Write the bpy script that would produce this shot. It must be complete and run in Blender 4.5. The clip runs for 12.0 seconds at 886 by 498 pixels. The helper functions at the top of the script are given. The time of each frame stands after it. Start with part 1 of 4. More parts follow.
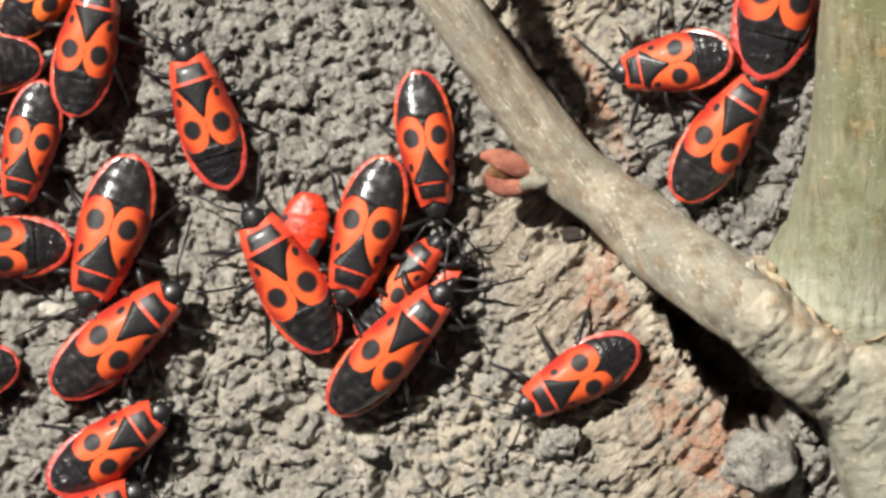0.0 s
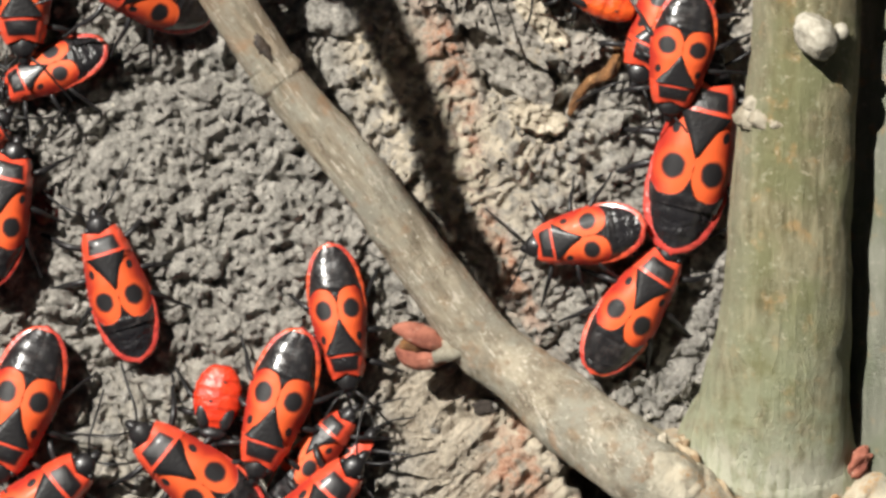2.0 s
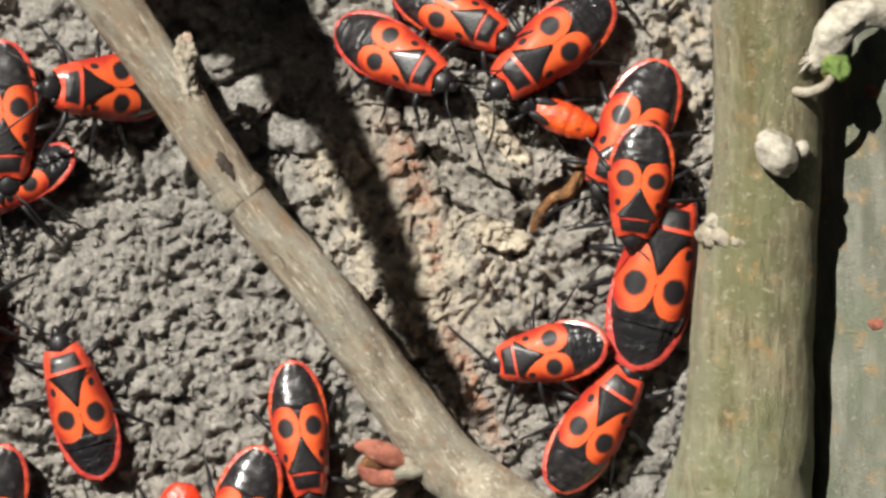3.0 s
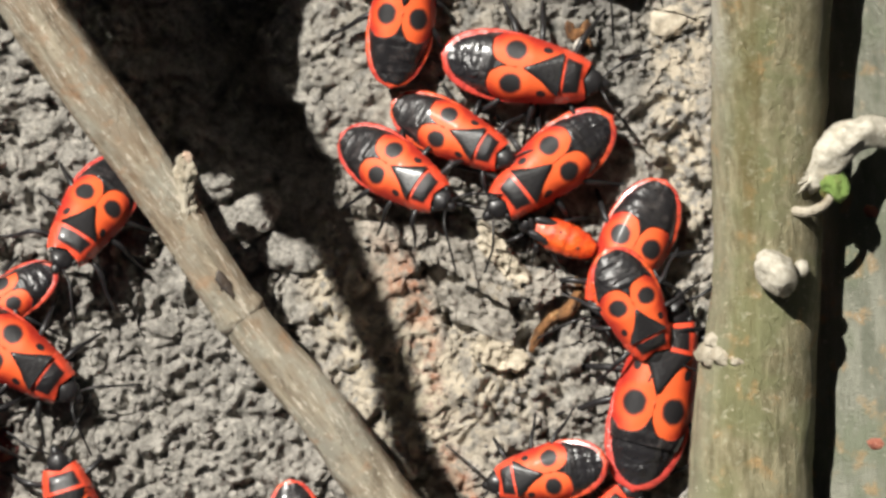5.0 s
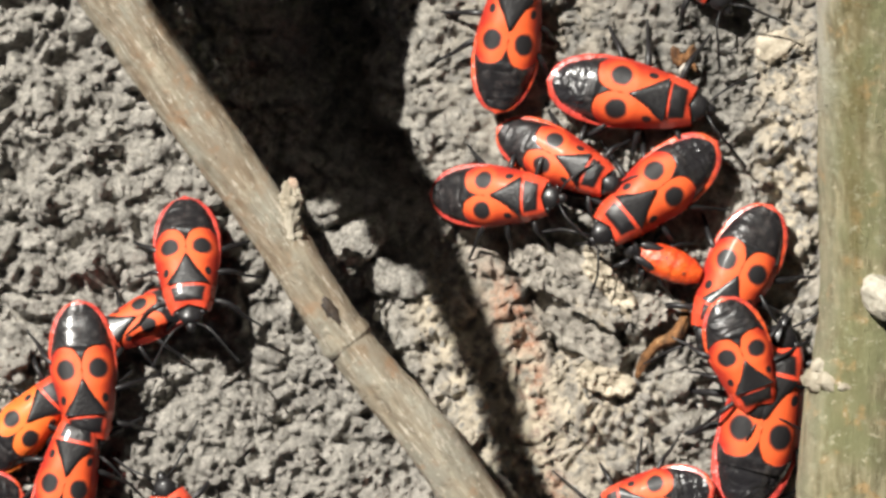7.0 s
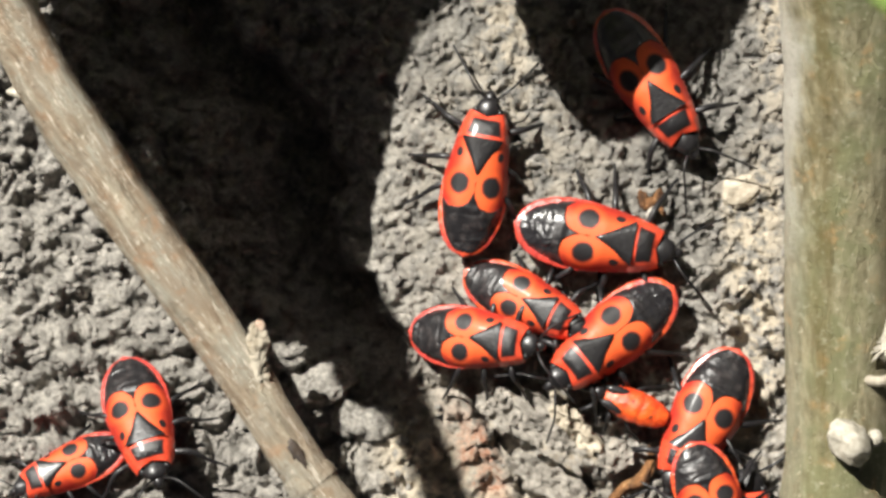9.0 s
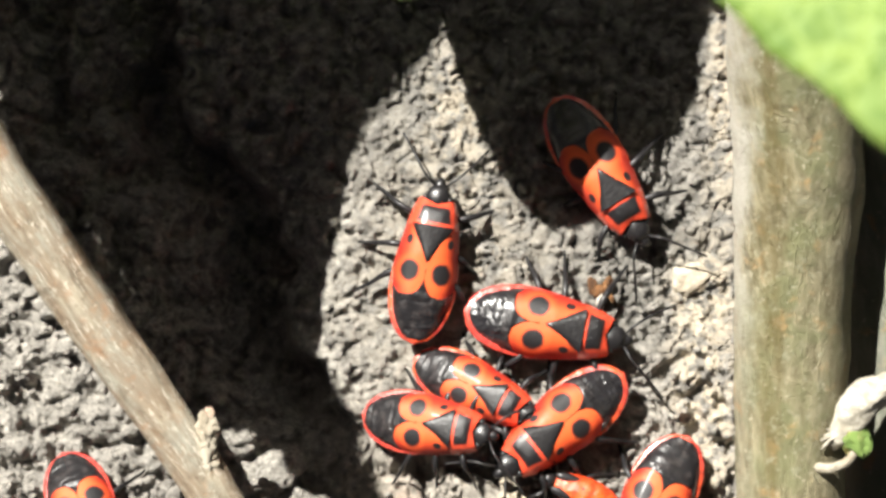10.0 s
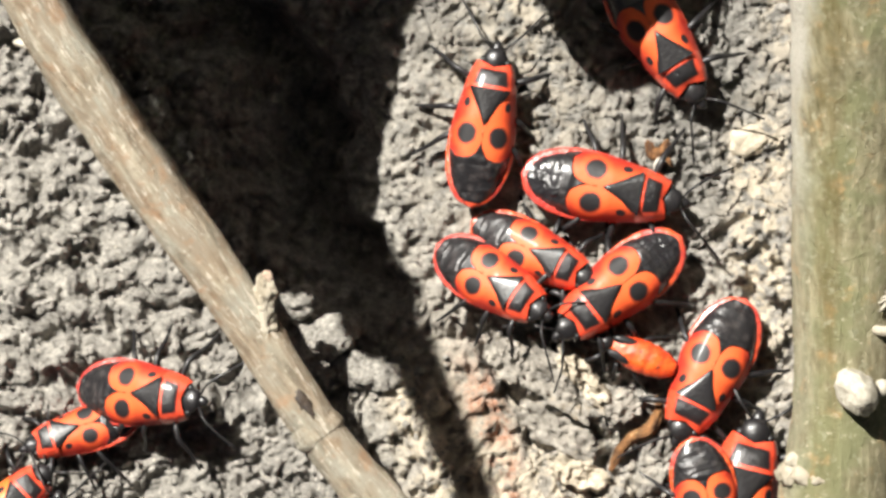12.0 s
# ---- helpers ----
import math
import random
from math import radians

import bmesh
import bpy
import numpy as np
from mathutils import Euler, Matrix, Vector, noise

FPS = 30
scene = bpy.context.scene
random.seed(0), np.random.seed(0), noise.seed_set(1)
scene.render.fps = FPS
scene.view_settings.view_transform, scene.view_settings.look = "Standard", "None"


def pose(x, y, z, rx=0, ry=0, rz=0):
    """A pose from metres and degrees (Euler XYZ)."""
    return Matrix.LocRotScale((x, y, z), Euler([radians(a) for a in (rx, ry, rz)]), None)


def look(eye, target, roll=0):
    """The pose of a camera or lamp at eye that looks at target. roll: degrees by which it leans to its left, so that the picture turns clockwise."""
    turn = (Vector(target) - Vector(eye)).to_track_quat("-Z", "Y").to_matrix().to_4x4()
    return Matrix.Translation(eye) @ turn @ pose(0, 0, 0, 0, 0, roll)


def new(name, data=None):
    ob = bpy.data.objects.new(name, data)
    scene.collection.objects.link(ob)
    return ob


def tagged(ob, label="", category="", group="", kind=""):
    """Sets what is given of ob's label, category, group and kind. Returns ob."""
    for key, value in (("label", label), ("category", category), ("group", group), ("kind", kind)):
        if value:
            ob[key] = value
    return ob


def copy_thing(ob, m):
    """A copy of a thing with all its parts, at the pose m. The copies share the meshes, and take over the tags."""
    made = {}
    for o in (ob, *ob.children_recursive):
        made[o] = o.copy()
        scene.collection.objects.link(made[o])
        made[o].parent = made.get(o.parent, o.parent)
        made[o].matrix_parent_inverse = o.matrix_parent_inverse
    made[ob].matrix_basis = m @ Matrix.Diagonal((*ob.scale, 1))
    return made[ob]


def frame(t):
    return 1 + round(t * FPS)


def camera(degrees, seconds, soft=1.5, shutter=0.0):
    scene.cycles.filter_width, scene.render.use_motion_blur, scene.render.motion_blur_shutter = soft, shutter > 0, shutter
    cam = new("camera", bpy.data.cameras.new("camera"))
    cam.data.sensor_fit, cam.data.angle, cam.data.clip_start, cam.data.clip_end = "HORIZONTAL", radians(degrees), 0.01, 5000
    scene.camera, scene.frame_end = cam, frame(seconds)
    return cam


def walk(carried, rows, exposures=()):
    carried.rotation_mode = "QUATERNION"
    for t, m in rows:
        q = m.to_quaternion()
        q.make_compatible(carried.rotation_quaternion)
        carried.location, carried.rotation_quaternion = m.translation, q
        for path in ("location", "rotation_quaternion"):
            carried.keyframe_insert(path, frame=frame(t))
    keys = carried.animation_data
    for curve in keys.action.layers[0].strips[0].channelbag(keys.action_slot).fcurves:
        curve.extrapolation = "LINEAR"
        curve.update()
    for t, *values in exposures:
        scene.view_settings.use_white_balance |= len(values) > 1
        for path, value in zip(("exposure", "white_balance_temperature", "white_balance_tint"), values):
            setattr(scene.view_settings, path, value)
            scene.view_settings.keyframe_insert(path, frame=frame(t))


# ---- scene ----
MM = 0.001
cam = camera(12, 12.0, soft=3.0)
EYE = (0.005, 0.025, 0.298)
PATH = [
    (0, pose(*EYE, -4.7958, 0.9483, -0.260)),
    (0.5, pose(*EYE, -4.3218, 1.0475, -0.303)),
    (1, pose(*EYE, -3.8178, 0.9057, -0.260)),
    (1.5, pose(*EYE, -3.2917, 0.4762, -0.192)),
    (1.7, pose(*EYE, -3.0279, 0.1496, -0.143)),
    (2, pose(*EYE, -2.4456, -0.2314, -0.052)),
    (2.5, pose(*EYE, -1.6452, -0.4597, -0.054)),
    (3, pose(*EYE, -0.8501, -0.7465, -0.075)),
    (3.2, pose(*EYE, -0.6396, -0.8077, -0.173)),
    (4.8, pose(*EYE, 0.6342, -0.7770, -0.019)),
    (5, pose(*EYE, 0.7703, -0.7558, -0.016)),
    (5.5, pose(*EYE, 0.8899, -0.5806, -0.046)),
    (6, pose(*EYE, 0.9963, 0.0839, -0.044)),
    (6.5, pose(*EYE, 1.1126, 0.5145, -0.070)),
    (6.7, pose(*EYE, 1.1143, 0.6926, -0.146)),
    (8.3, pose(*EYE, 1.8978, 0.6054, 0.227)),
    (8.5, pose(*EYE, 2.2579, 0.6866, 0.167)),
    (8.7, pose(*EYE, 2.5835, 0.4398, 0.148)),
    (9, pose(*EYE, 3.0614, 0.2271, 0.096)),
    (9.5, pose(*EYE, 3.6881, 0.0865, 0.113)),
    (10, pose(*EYE, 4.2469, -0.4529, 0.066)),
    (10.5, pose(*EYE, 4.7619, -0.8721, -0.061)),
    (11, pose(*EYE, 4.9888, -1.1800, -0.092)),
    (11.5, pose(*EYE, 3.8895, -0.8639, 0.002)),
    (11.7, pose(*EYE, 3.4050, -0.4470, -0.014)),
    (12, pose(*EYE, 2.3864, 0.3287, 0.040)),
]
EXPOSURES = ((0.0, 0.82), (3.0, 0.76), (6.5, 0.96), (9.0, 1.10), (10.0, 1.5), (10.5, 1.6), (11.5, 1.58), (12.0, 1.38))
cam.data.dof.use_dof, cam.data.dof.focus_distance, cam.data.dof.aperture_fstop = True, 0.293, 75.0
walk(cam, PATH, EXPOSURES)

# ---- world and sun ----
SUN_WAY = Vector((0.415, -0.492, -0.766)).normalized()
world = bpy.data.worlds.new("sky")
scene.world = world
world.use_nodes = True
wn = world.node_tree.nodes
sky = wn.new("ShaderNodeTexSky")
sky.sky_type = "NISHITA"
sky.sun_disc = False
sky.air_density, sky.dust_density, sky.ozone_density = 0.6, 5.0, 0.4
sky.sun_elevation = math.asin(-SUN_WAY.z)
sky.sun_rotation = math.atan2(-SUN_WAY.x, -SUN_WAY.y)
world.node_tree.links.new(sky.outputs[0], wn["Background"].inputs[0])
wn["Background"].inputs[1].default_value = 0.0055
sun = new("sun", bpy.data.lights.new("sun", "SUN"))
sun.data.energy, sun.data.angle, sun.data.color = 5.0, radians(0.53), (1.0, 0.965, 0.89)
sun.matrix_world = look(-SUN_WAY, (0, 0, 0))


# ---- materials ----
class Nodes:
    """Short hand for a node material."""

    def __init__(self, name):
        self.mat = bpy.data.materials.new(name)
        self.mat.use_nodes = True
        self.tree = self.mat.node_tree
        self.bsdf = self.tree.nodes["Principled BSDF"]

    def put(self, socket, value):
        if isinstance(value, bpy.types.NodeSocket):
            self.tree.links.new(value, socket)
        elif value is not None:
            socket.default_value = (*value, 1.0) if isinstance(value, tuple) and len(value) == 3 and socket.type == "RGBA" else value

    def math(self, op, a, b=None, c=None):
        n = self.tree.nodes.new("ShaderNodeMath")
        n.operation = op
        for i, v in enumerate((a, b, c)):
            self.put(n.inputs[i], v)
        return n.outputs[0]

    def mix(self, f, a, b):
        n = self.tree.nodes.new("ShaderNodeMix")
        n.data_type = "RGBA"
        self.put(n.inputs[0], f), self.put(n.inputs[6], a), self.put(n.inputs[7], b)
        return n.outputs[2]

    def step(self, v, lo, hi):
        n = self.tree.nodes.new("ShaderNodeMapRange")
        n.interpolation_type = "SMOOTHSTEP"
        self.put(n.inputs[0], v)
        n.inputs[1].default_value, n.inputs[2].default_value = lo, hi
        return n.outputs[0]

    def coords(self, stretch=(1000, 1000, 1000), turn=(0, 0, 0)):
        t = self.tree.nodes.new("ShaderNodeTexCoord")
        r = self.tree.nodes.new("ShaderNodeMapping")
        r.inputs["Rotation"].default_value = turn
        m = self.tree.nodes.new("ShaderNodeMapping")
        m.inputs["Scale"].default_value = stretch
        self.tree.links.new(t.outputs["Object"], r.inputs[0])
        self.tree.links.new(r.outputs[0], m.inputs[0])
        return m.outputs[0]

    def noise(self, at, scale, detail=4, rough=0.6, warp=0.0):
        n = self.tree.nodes.new("ShaderNodeTexNoise")
        self.put(n.inputs["Vector"], at)
        n.inputs["Scale"].default_value, n.inputs["Detail"].default_value = scale, detail
        n.inputs["Roughness"].default_value, n.inputs["Distortion"].default_value = rough, warp
        return n.outputs["Fac"]

    def noise_color(self, at, scale):
        n = self.tree.nodes.new("ShaderNodeTexNoise")
        self.put(n.inputs["Vector"], at)
        n.inputs["Scale"].default_value = scale
        return n.outputs["Color"]

    def cells(self, at, scale, feature="F1"):
        n = self.tree.nodes.new("ShaderNodeTexVoronoi")
        n.feature = feature
        self.put(n.inputs["Vector"], at)
        n.inputs["Scale"].default_value = scale
        return n.outputs["Distance"]

    def split(self, at):
        n = self.tree.nodes.new("ShaderNodeSeparateXYZ")
        self.put(n.inputs[0], at)
        return n.outputs

    def layer(self, name):
        n = self.tree.nodes.new("ShaderNodeAttribute")
        n.attribute_name = name
        return n.outputs["Fac"]

    def chance(self):
        return self.tree.nodes.new("ShaderNodeObjectInfo").outputs["Random"]

    def bump(self, height, depth, strength=1.0):
        n = self.tree.nodes.new("ShaderNodeBump")
        self.put(n.inputs["Height"], height)
        n.inputs["Distance"].default_value, n.inputs["Strength"].default_value = depth, strength
        self.put(self.bsdf.inputs["Normal"], n.outputs[0])

    def done(self, color, rough=0.6, spec=0.5, coat=0.0, metal=0.0):
        self.put(self.bsdf.inputs["Base Color"], color)
        self.put(self.bsdf.inputs["Roughness"], rough)
        self.bsdf.inputs["Specular IOR Level"].default_value = spec
        if coat is not None:
            self.bsdf.inputs["Coat Weight"].default_value = coat
        self.bsdf.inputs["Coat Roughness"].default_value = 0.18
        return self.mat


def soil_material():
    n = Nodes("grey crumbly soil and bark")
    at = n.coords()
    big, mid, fine = n.noise(at, 0.12, 3), n.noise(at, 0.9, 5, 0.65), n.noise(at, 5.0, 4, 0.7)
    base = n.mix(n.step(mid, 0.28, 0.74), (0.16, 0.148, 0.13), (0.74, 0.695, 0.62))
    base = n.mix(n.math("MULTIPLY", n.step(big, 0.4, 0.65), 0.35), base, (0.33, 0.305, 0.275))
    base = n.mix(n.math("MULTIPLY", n.step(n.noise(at, 3.4, 4, 0.7), 0.42, 0.66), 0.42), n.mix(n.math("MULTIPLY", n.step(fine, 0.56, 0.40), 0.35), base, (0.16, 0.148, 0.13)), (0.68, 0.64, 0.58))
    grain = n.step(n.noise(at, 2.6, 3, 0.5), 0.66, 0.72)
    base = n.mix(n.math("MULTIPLY", grain, 0.75), base, (0.80, 0.74, 0.63))
    fibre = n.noise(n.coords((2200, 500, 2000), (0, 0, 0.8)), 1.0, 5, 0.65, 0.6)
    wood = n.mix(n.step(fibre, 0.32, 0.68), (0.25, 0.195, 0.14), (0.74, 0.65, 0.52))
    base = n.mix(n.math("MULTIPLY", n.layer("wood"), n.step(mid, 0.25, 0.5)), base, wood)
    rust = n.mix(n.step(fine, 0.35, 0.65), (0.44, 0.17, 0.095), (0.72, 0.45, 0.31))
    base = n.mix(n.math("MULTIPLY", n.layer("rust"), n.step(n.noise(at, 0.9, 5), 0.38, 0.58)), base, rust)
    base = n.mix(n.math("MULTIPLY", n.layer("bark"), 0.75), base, n.mix(n.step(mid, 0.3, 0.7), (0.14, 0.134, 0.124), (0.43, 0.41, 0.37)))
    pale = n.math("MULTIPLY", n.layer("pale"), n.step(n.noise(at, 0.8, 5), 0.40, 0.56))
    base = n.mix(pale, base, (0.78, 0.68, 0.53))
    chips = n.cells(n.mix(0.25, at, n.noise_color(at, 1.2)), 2.2)
    relief = n.math("ADD", n.math("MULTIPLY", fine, 1.2), n.math("MULTIPLY", n.noise(at, 14.0, 3, 0.7), 0.5))
    n.bump(n.math("SUBTRACT", relief, n.math("MULTIPLY", chips, 0.9)), 0.00045, 1.0)
    return n.done(base, n.math("SUBTRACT", n.math("MULTIPLY_ADD", fine, -0.45, 0.88), n.math("MULTIPLY", grain, 0.25)), 0.5)


def bark_material(name, low, high, spot, moss=None, moss_low=0.5, moss_high=0.7, along=(900, 220, 900), turn=(0, 0, 0), patch=(0.32, 0.20, 0.09), relief=0.0005, fringe=None, flank=None, warm=None):
    n = Nodes(name)
    at, run = n.coords(), n.coords(along, turn)
    streak, blotch, fine = n.noise(run, 0.9, 5, 0.65), n.noise(at, 0.22, 4, 0.6), n.noise(at, 6.0, 4, 0.7)
    if warm:
        dry = n.step(n.split(at)[1], 2.0, 16.0)
        streak = n.math("ADD", n.math("MULTIPLY", streak, dry), n.math("MULTIPLY", n.noise(at, 0.5, 5, 0.7), n.math("SUBTRACT", 1.0, dry)))
    base = n.mix(n.step(streak, 0.3, 0.7), low, high)
    if moss:
        base = n.mix(n.math("MULTIPLY", n.step(blotch, moss_low, moss_high), 0.8), base, moss)
    base = n.mix(n.math("MULTIPLY", n.step(n.noise(at, 0.55, 4), 0.56, 0.70), 0.6), base, patch)
    base = n.mix(n.math("MULTIPLY", n.step(n.noise(at, 2.2, 3), 0.62, 0.7), 0.7), base, spot)
    if warm:
        base = n.mix(n.math("MULTIPLY", n.step(n.split(at)[1], 8.0, 34.0), n.math("MULTIPLY", n.step(n.noise(run, 0.7, 5, 0.7), 0.38, 0.62), 0.55)), base, warm)
        flakes = n.math("MULTIPLY", n.step(n.noise(run, 2.6, 5, 0.75), 0.52, 0.62), n.step(n.noise(at, 0.7, 4, 0.6), 0.40, 0.60))
        base = n.mix(n.math("MULTIPLY", flakes, 0.75), base, (0.76, 0.69, 0.58))
        base = n.mix(n.math("MULTIPLY", n.step(n.noise(at, 0.42, 5, 0.7), 0.55, 0.70), 0.6), base, (0.40, 0.225, 0.12))
        base = n.mix(n.math("MULTIPLY", n.step(n.noise(at, 1.9, 5, 0.7), 0.57, 0.68), 0.55), base, (0.17, 0.12, 0.08))
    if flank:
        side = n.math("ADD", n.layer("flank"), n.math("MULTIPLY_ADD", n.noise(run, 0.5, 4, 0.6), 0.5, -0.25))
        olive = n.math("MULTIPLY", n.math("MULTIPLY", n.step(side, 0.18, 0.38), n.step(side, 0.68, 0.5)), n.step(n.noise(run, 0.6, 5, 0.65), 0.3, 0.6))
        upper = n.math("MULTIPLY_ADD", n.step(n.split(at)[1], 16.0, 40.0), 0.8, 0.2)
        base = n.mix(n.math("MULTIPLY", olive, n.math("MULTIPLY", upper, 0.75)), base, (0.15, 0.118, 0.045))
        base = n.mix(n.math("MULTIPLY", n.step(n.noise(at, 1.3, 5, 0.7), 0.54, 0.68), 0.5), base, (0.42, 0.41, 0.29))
        # right side painted darker, the shade it has away from the sun
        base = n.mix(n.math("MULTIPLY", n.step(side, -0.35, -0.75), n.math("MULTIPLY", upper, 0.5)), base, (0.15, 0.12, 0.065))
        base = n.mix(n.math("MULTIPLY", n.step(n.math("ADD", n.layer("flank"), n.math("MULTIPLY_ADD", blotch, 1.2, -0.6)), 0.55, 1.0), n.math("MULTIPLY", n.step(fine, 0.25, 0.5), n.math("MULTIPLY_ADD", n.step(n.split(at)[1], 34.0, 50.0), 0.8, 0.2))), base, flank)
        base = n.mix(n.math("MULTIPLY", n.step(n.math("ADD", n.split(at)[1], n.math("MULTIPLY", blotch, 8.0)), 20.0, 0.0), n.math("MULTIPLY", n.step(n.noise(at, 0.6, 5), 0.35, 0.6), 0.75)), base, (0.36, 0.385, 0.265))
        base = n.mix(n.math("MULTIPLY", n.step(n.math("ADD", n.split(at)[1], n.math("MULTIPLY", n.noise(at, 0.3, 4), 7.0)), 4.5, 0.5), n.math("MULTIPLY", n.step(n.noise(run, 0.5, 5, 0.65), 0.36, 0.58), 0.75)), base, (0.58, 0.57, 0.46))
    if fringe:
        base = n.mix(n.math("MULTIPLY", n.layer("collar"), n.step(n.noise(at, 0.5, 5, 0.65), 0.36, 0.58)), base, (0.66, 0.595, 0.46))
        base = n.mix(n.math("MULTIPLY", n.layer("fringe"), n.step(n.noise(at, 0.7, 4), 0.38, 0.58)), base, n.mix(n.step(fine, 0.4, 0.6), fringe, high))
    n.bump(n.math("ADD", n.math("MULTIPLY", streak, 0.8), n.math("ADD", n.math("MULTIPLY", fine, 0.5), n.math("MULTIPLY", blotch, 0.8))), relief, 0.85)
    return n.done(base, n.math("MULTIPLY_ADD", fine, -0.25, 0.75), 0.35)


RED, ORANGE, BLACK = (0.50, 0.052, 0.043), (0.63, 0.088, 0.02), (0.0125, 0.0115, 0.0125)


def bug_red(name, rim=RED, warm=ORANGE, coat=0.5):
    """Red cuticle with a soft change of tone."""
    n = Nodes(name)
    at = n.coords()
    tone = n.step(n.noise(at, 0.8, 3), 0.35, 0.65)
    n.bump(n.math("ADD", n.math("MULTIPLY", n.noise(at, 9.0, 3), 0.25), n.noise(at, 1.6, 2)), 0.0002, 0.7)
    ring = n.math("SINE", n.math("MULTIPLY_ADD", n.split(at)[1], 5.6, n.noise(at, 1.0, 2)))
    color = n.mix(n.math("MULTIPLY", n.step(ring, 0.55, 0.95), 0.45), n.mix(tone, rim, n.mix(n.chance(), rim, warm)), tuple(0.4 * c for c in rim))
    return n.done(color, n.math("MULTIPLY_ADD", n.noise(at, 1.3, 3), 0.3, 0.14), 0.6, coat)


def wing_material(name, rim, warm):
    """Forewing: warm red with a large round and a small black spot and a black tip."""
    n = Nodes(name)
    at = n.coords()
    x, y, _ = n.split(at)
    wob = n.math("MULTIPLY_ADD", n.noise(at, 1.1, 2), 0.36, -0.18)
    x = n.math("ABSOLUTE", x)

    def round_spot(cx, cy, sx, sy):
        dx = n.math("DIVIDE", n.math("SUBTRACT", x, cx), sx)
        dy = n.math("DIVIDE", n.math("SUBTRACT", y, cy), sy)
        return n.math("SQRT", n.math("ADD", n.math("MULTIPLY", dx, dx), n.math("MULTIPLY", dy, dy)))

    big = n.step(n.math("ADD", round_spot(1.10, -0.18, 0.64, 0.73), wob), 1.2, 0.82)
    small = n.step(n.math("ADD", round_spot(1.40, 1.95, 0.20, 0.34), wob), 1.15, 0.85)
    lobe = n.step(n.math("ADD", round_spot(1.13, -0.34, 1.14, 1.50), n.math("MULTIPLY", wob, 0.5)), 0.96, 1.03)
    tip = n.math("MULTIPLY", lobe, n.step(y, 0.15, -0.2))
    dark = n.math("MAXIMUM", n.math("MAXIMUM", big, small), tip)
    color = n.mix(n.step(n.math("ADD", x, n.math("MULTIPLY", wob, 0.8)), 0.8, 1.9), warm, rim)
    color = n.mix(n.math("MULTIPLY", n.step(round_spot(1.05, -0.18, 1.0, 1.15), 1.25, 0.75), 0.5), color, tuple(min(1.0, c * 1.25) for c in warm))
    color = n.mix(n.math("MULTIPLY", n.noise(at, 2.5, 4), 0.08), color, (0.8, 0.2, 0.08))
    # the tip's brownish-grey sheen is painted in as paler noise
    color = n.mix(dark, color, n.mix(n.math("MULTIPLY", tip, n.step(n.noise(at, 1.1, 5, 0.7), 0.45, 0.75)), BLACK, (0.055, 0.047, 0.046)))
    fold = n.math("MULTIPLY", tip, n.noise(n.coords((480, 640, 700)), 1.0, 2, 0.45, 1.0))
    n.bump(n.math("ADD", n.math("MULTIPLY", n.noise(at, 7.0, 3), 0.06), n.math("MULTIPLY", fold, 1.1)), 0.00034, 0.9)
    gloss = n.math("SUBTRACT", n.math("MULTIPLY_ADD", n.noise(at, 2.0, 3), 0.3, 0.4), n.math("MULTIPLY", tip, 0.2))
    n.put(n.bsdf.inputs["Coat Weight"], n.math("MULTIPLY_ADD", tip, 0.65, 0.04))
    return n.done(color, gloss, 0.33, None)


def pronotum_material(name, rim):
    """Neck shield: red border round a black field with two knobs."""
    n = Nodes(name)
    at = n.coords()
    x, y, _ = n.split(at)
    x = n.math("ABSOLUTE", x)
    wob = n.math("MULTIPLY_ADD", n.noise(at, 1.4, 2), 0.2, -0.1)
    side = n.step(n.math("ADD", x, n.math("MULTIPLY_ADD", y, 0.24, wob)), 2.06, 1.90)
    field = n.math("MULTIPLY", side, n.math("MULTIPLY", n.step(n.math("ADD", y, wob), 3.22, 3.34), n.step(n.math("ADD", y, wob), 4.44, 4.30)))
    n.bump(n.noise(at, 5.0, 4), 0.00012, 0.7)
    return n.done(n.mix(field, rim, BLACK), n.math("MULTIPLY_ADD", n.noise(at, 1.5, 3), 0.3, 0.18), 0.55, 0.4)


def black_material(name, rough=0.3, color=BLACK, crease=0.0, coat=0.12):
    n = Nodes(name)
    at = n.coords()
    n.bump(n.math("ADD", n.math("MULTIPLY", n.noise(at, 0.8, 2, 0.5, 0.8), 14.0 * crease), n.noise(at, 4.0, 2)), 0.00005, 0.6)
    return n.done(n.mix(n.step(n.noise(at, 1.5, 4), 0.4, 0.8), color, (0.012, 0.011, 0.011)), n.math("MULTIPLY_ADD", n.noise(at, 3.0, 2), 0.25, rough - 0.1), 0.35, coat)


def leaf_material(name="sunlit green leaf"):
    n = Nodes(name)
    at = n.coords()
    vein = n.step(n.cells(n.mix(0.3, at, n.noise_color(at, 0.8)), 0.9, "DISTANCE_TO_EDGE"), 0.0, 0.2)
    tone = n.noise(at, 0.45, 5, 0.68)
    color = n.mix(n.step(tone, 0.3, 0.7), (0.06, 0.12, 0.014), (0.155, 0.222, 0.04))
    color = n.mix(n.math("MULTIPLY_ADD", vein, -0.3, 0.3), color, (0.26, 0.35, 0.11))
    n.bump(n.math("ADD", n.math("MULTIPLY", vein, 0.5), n.noise(at, 1.1, 5, 0.7)), 0.00016, 0.8)
    return n.done(color, 0.6, 0.28)


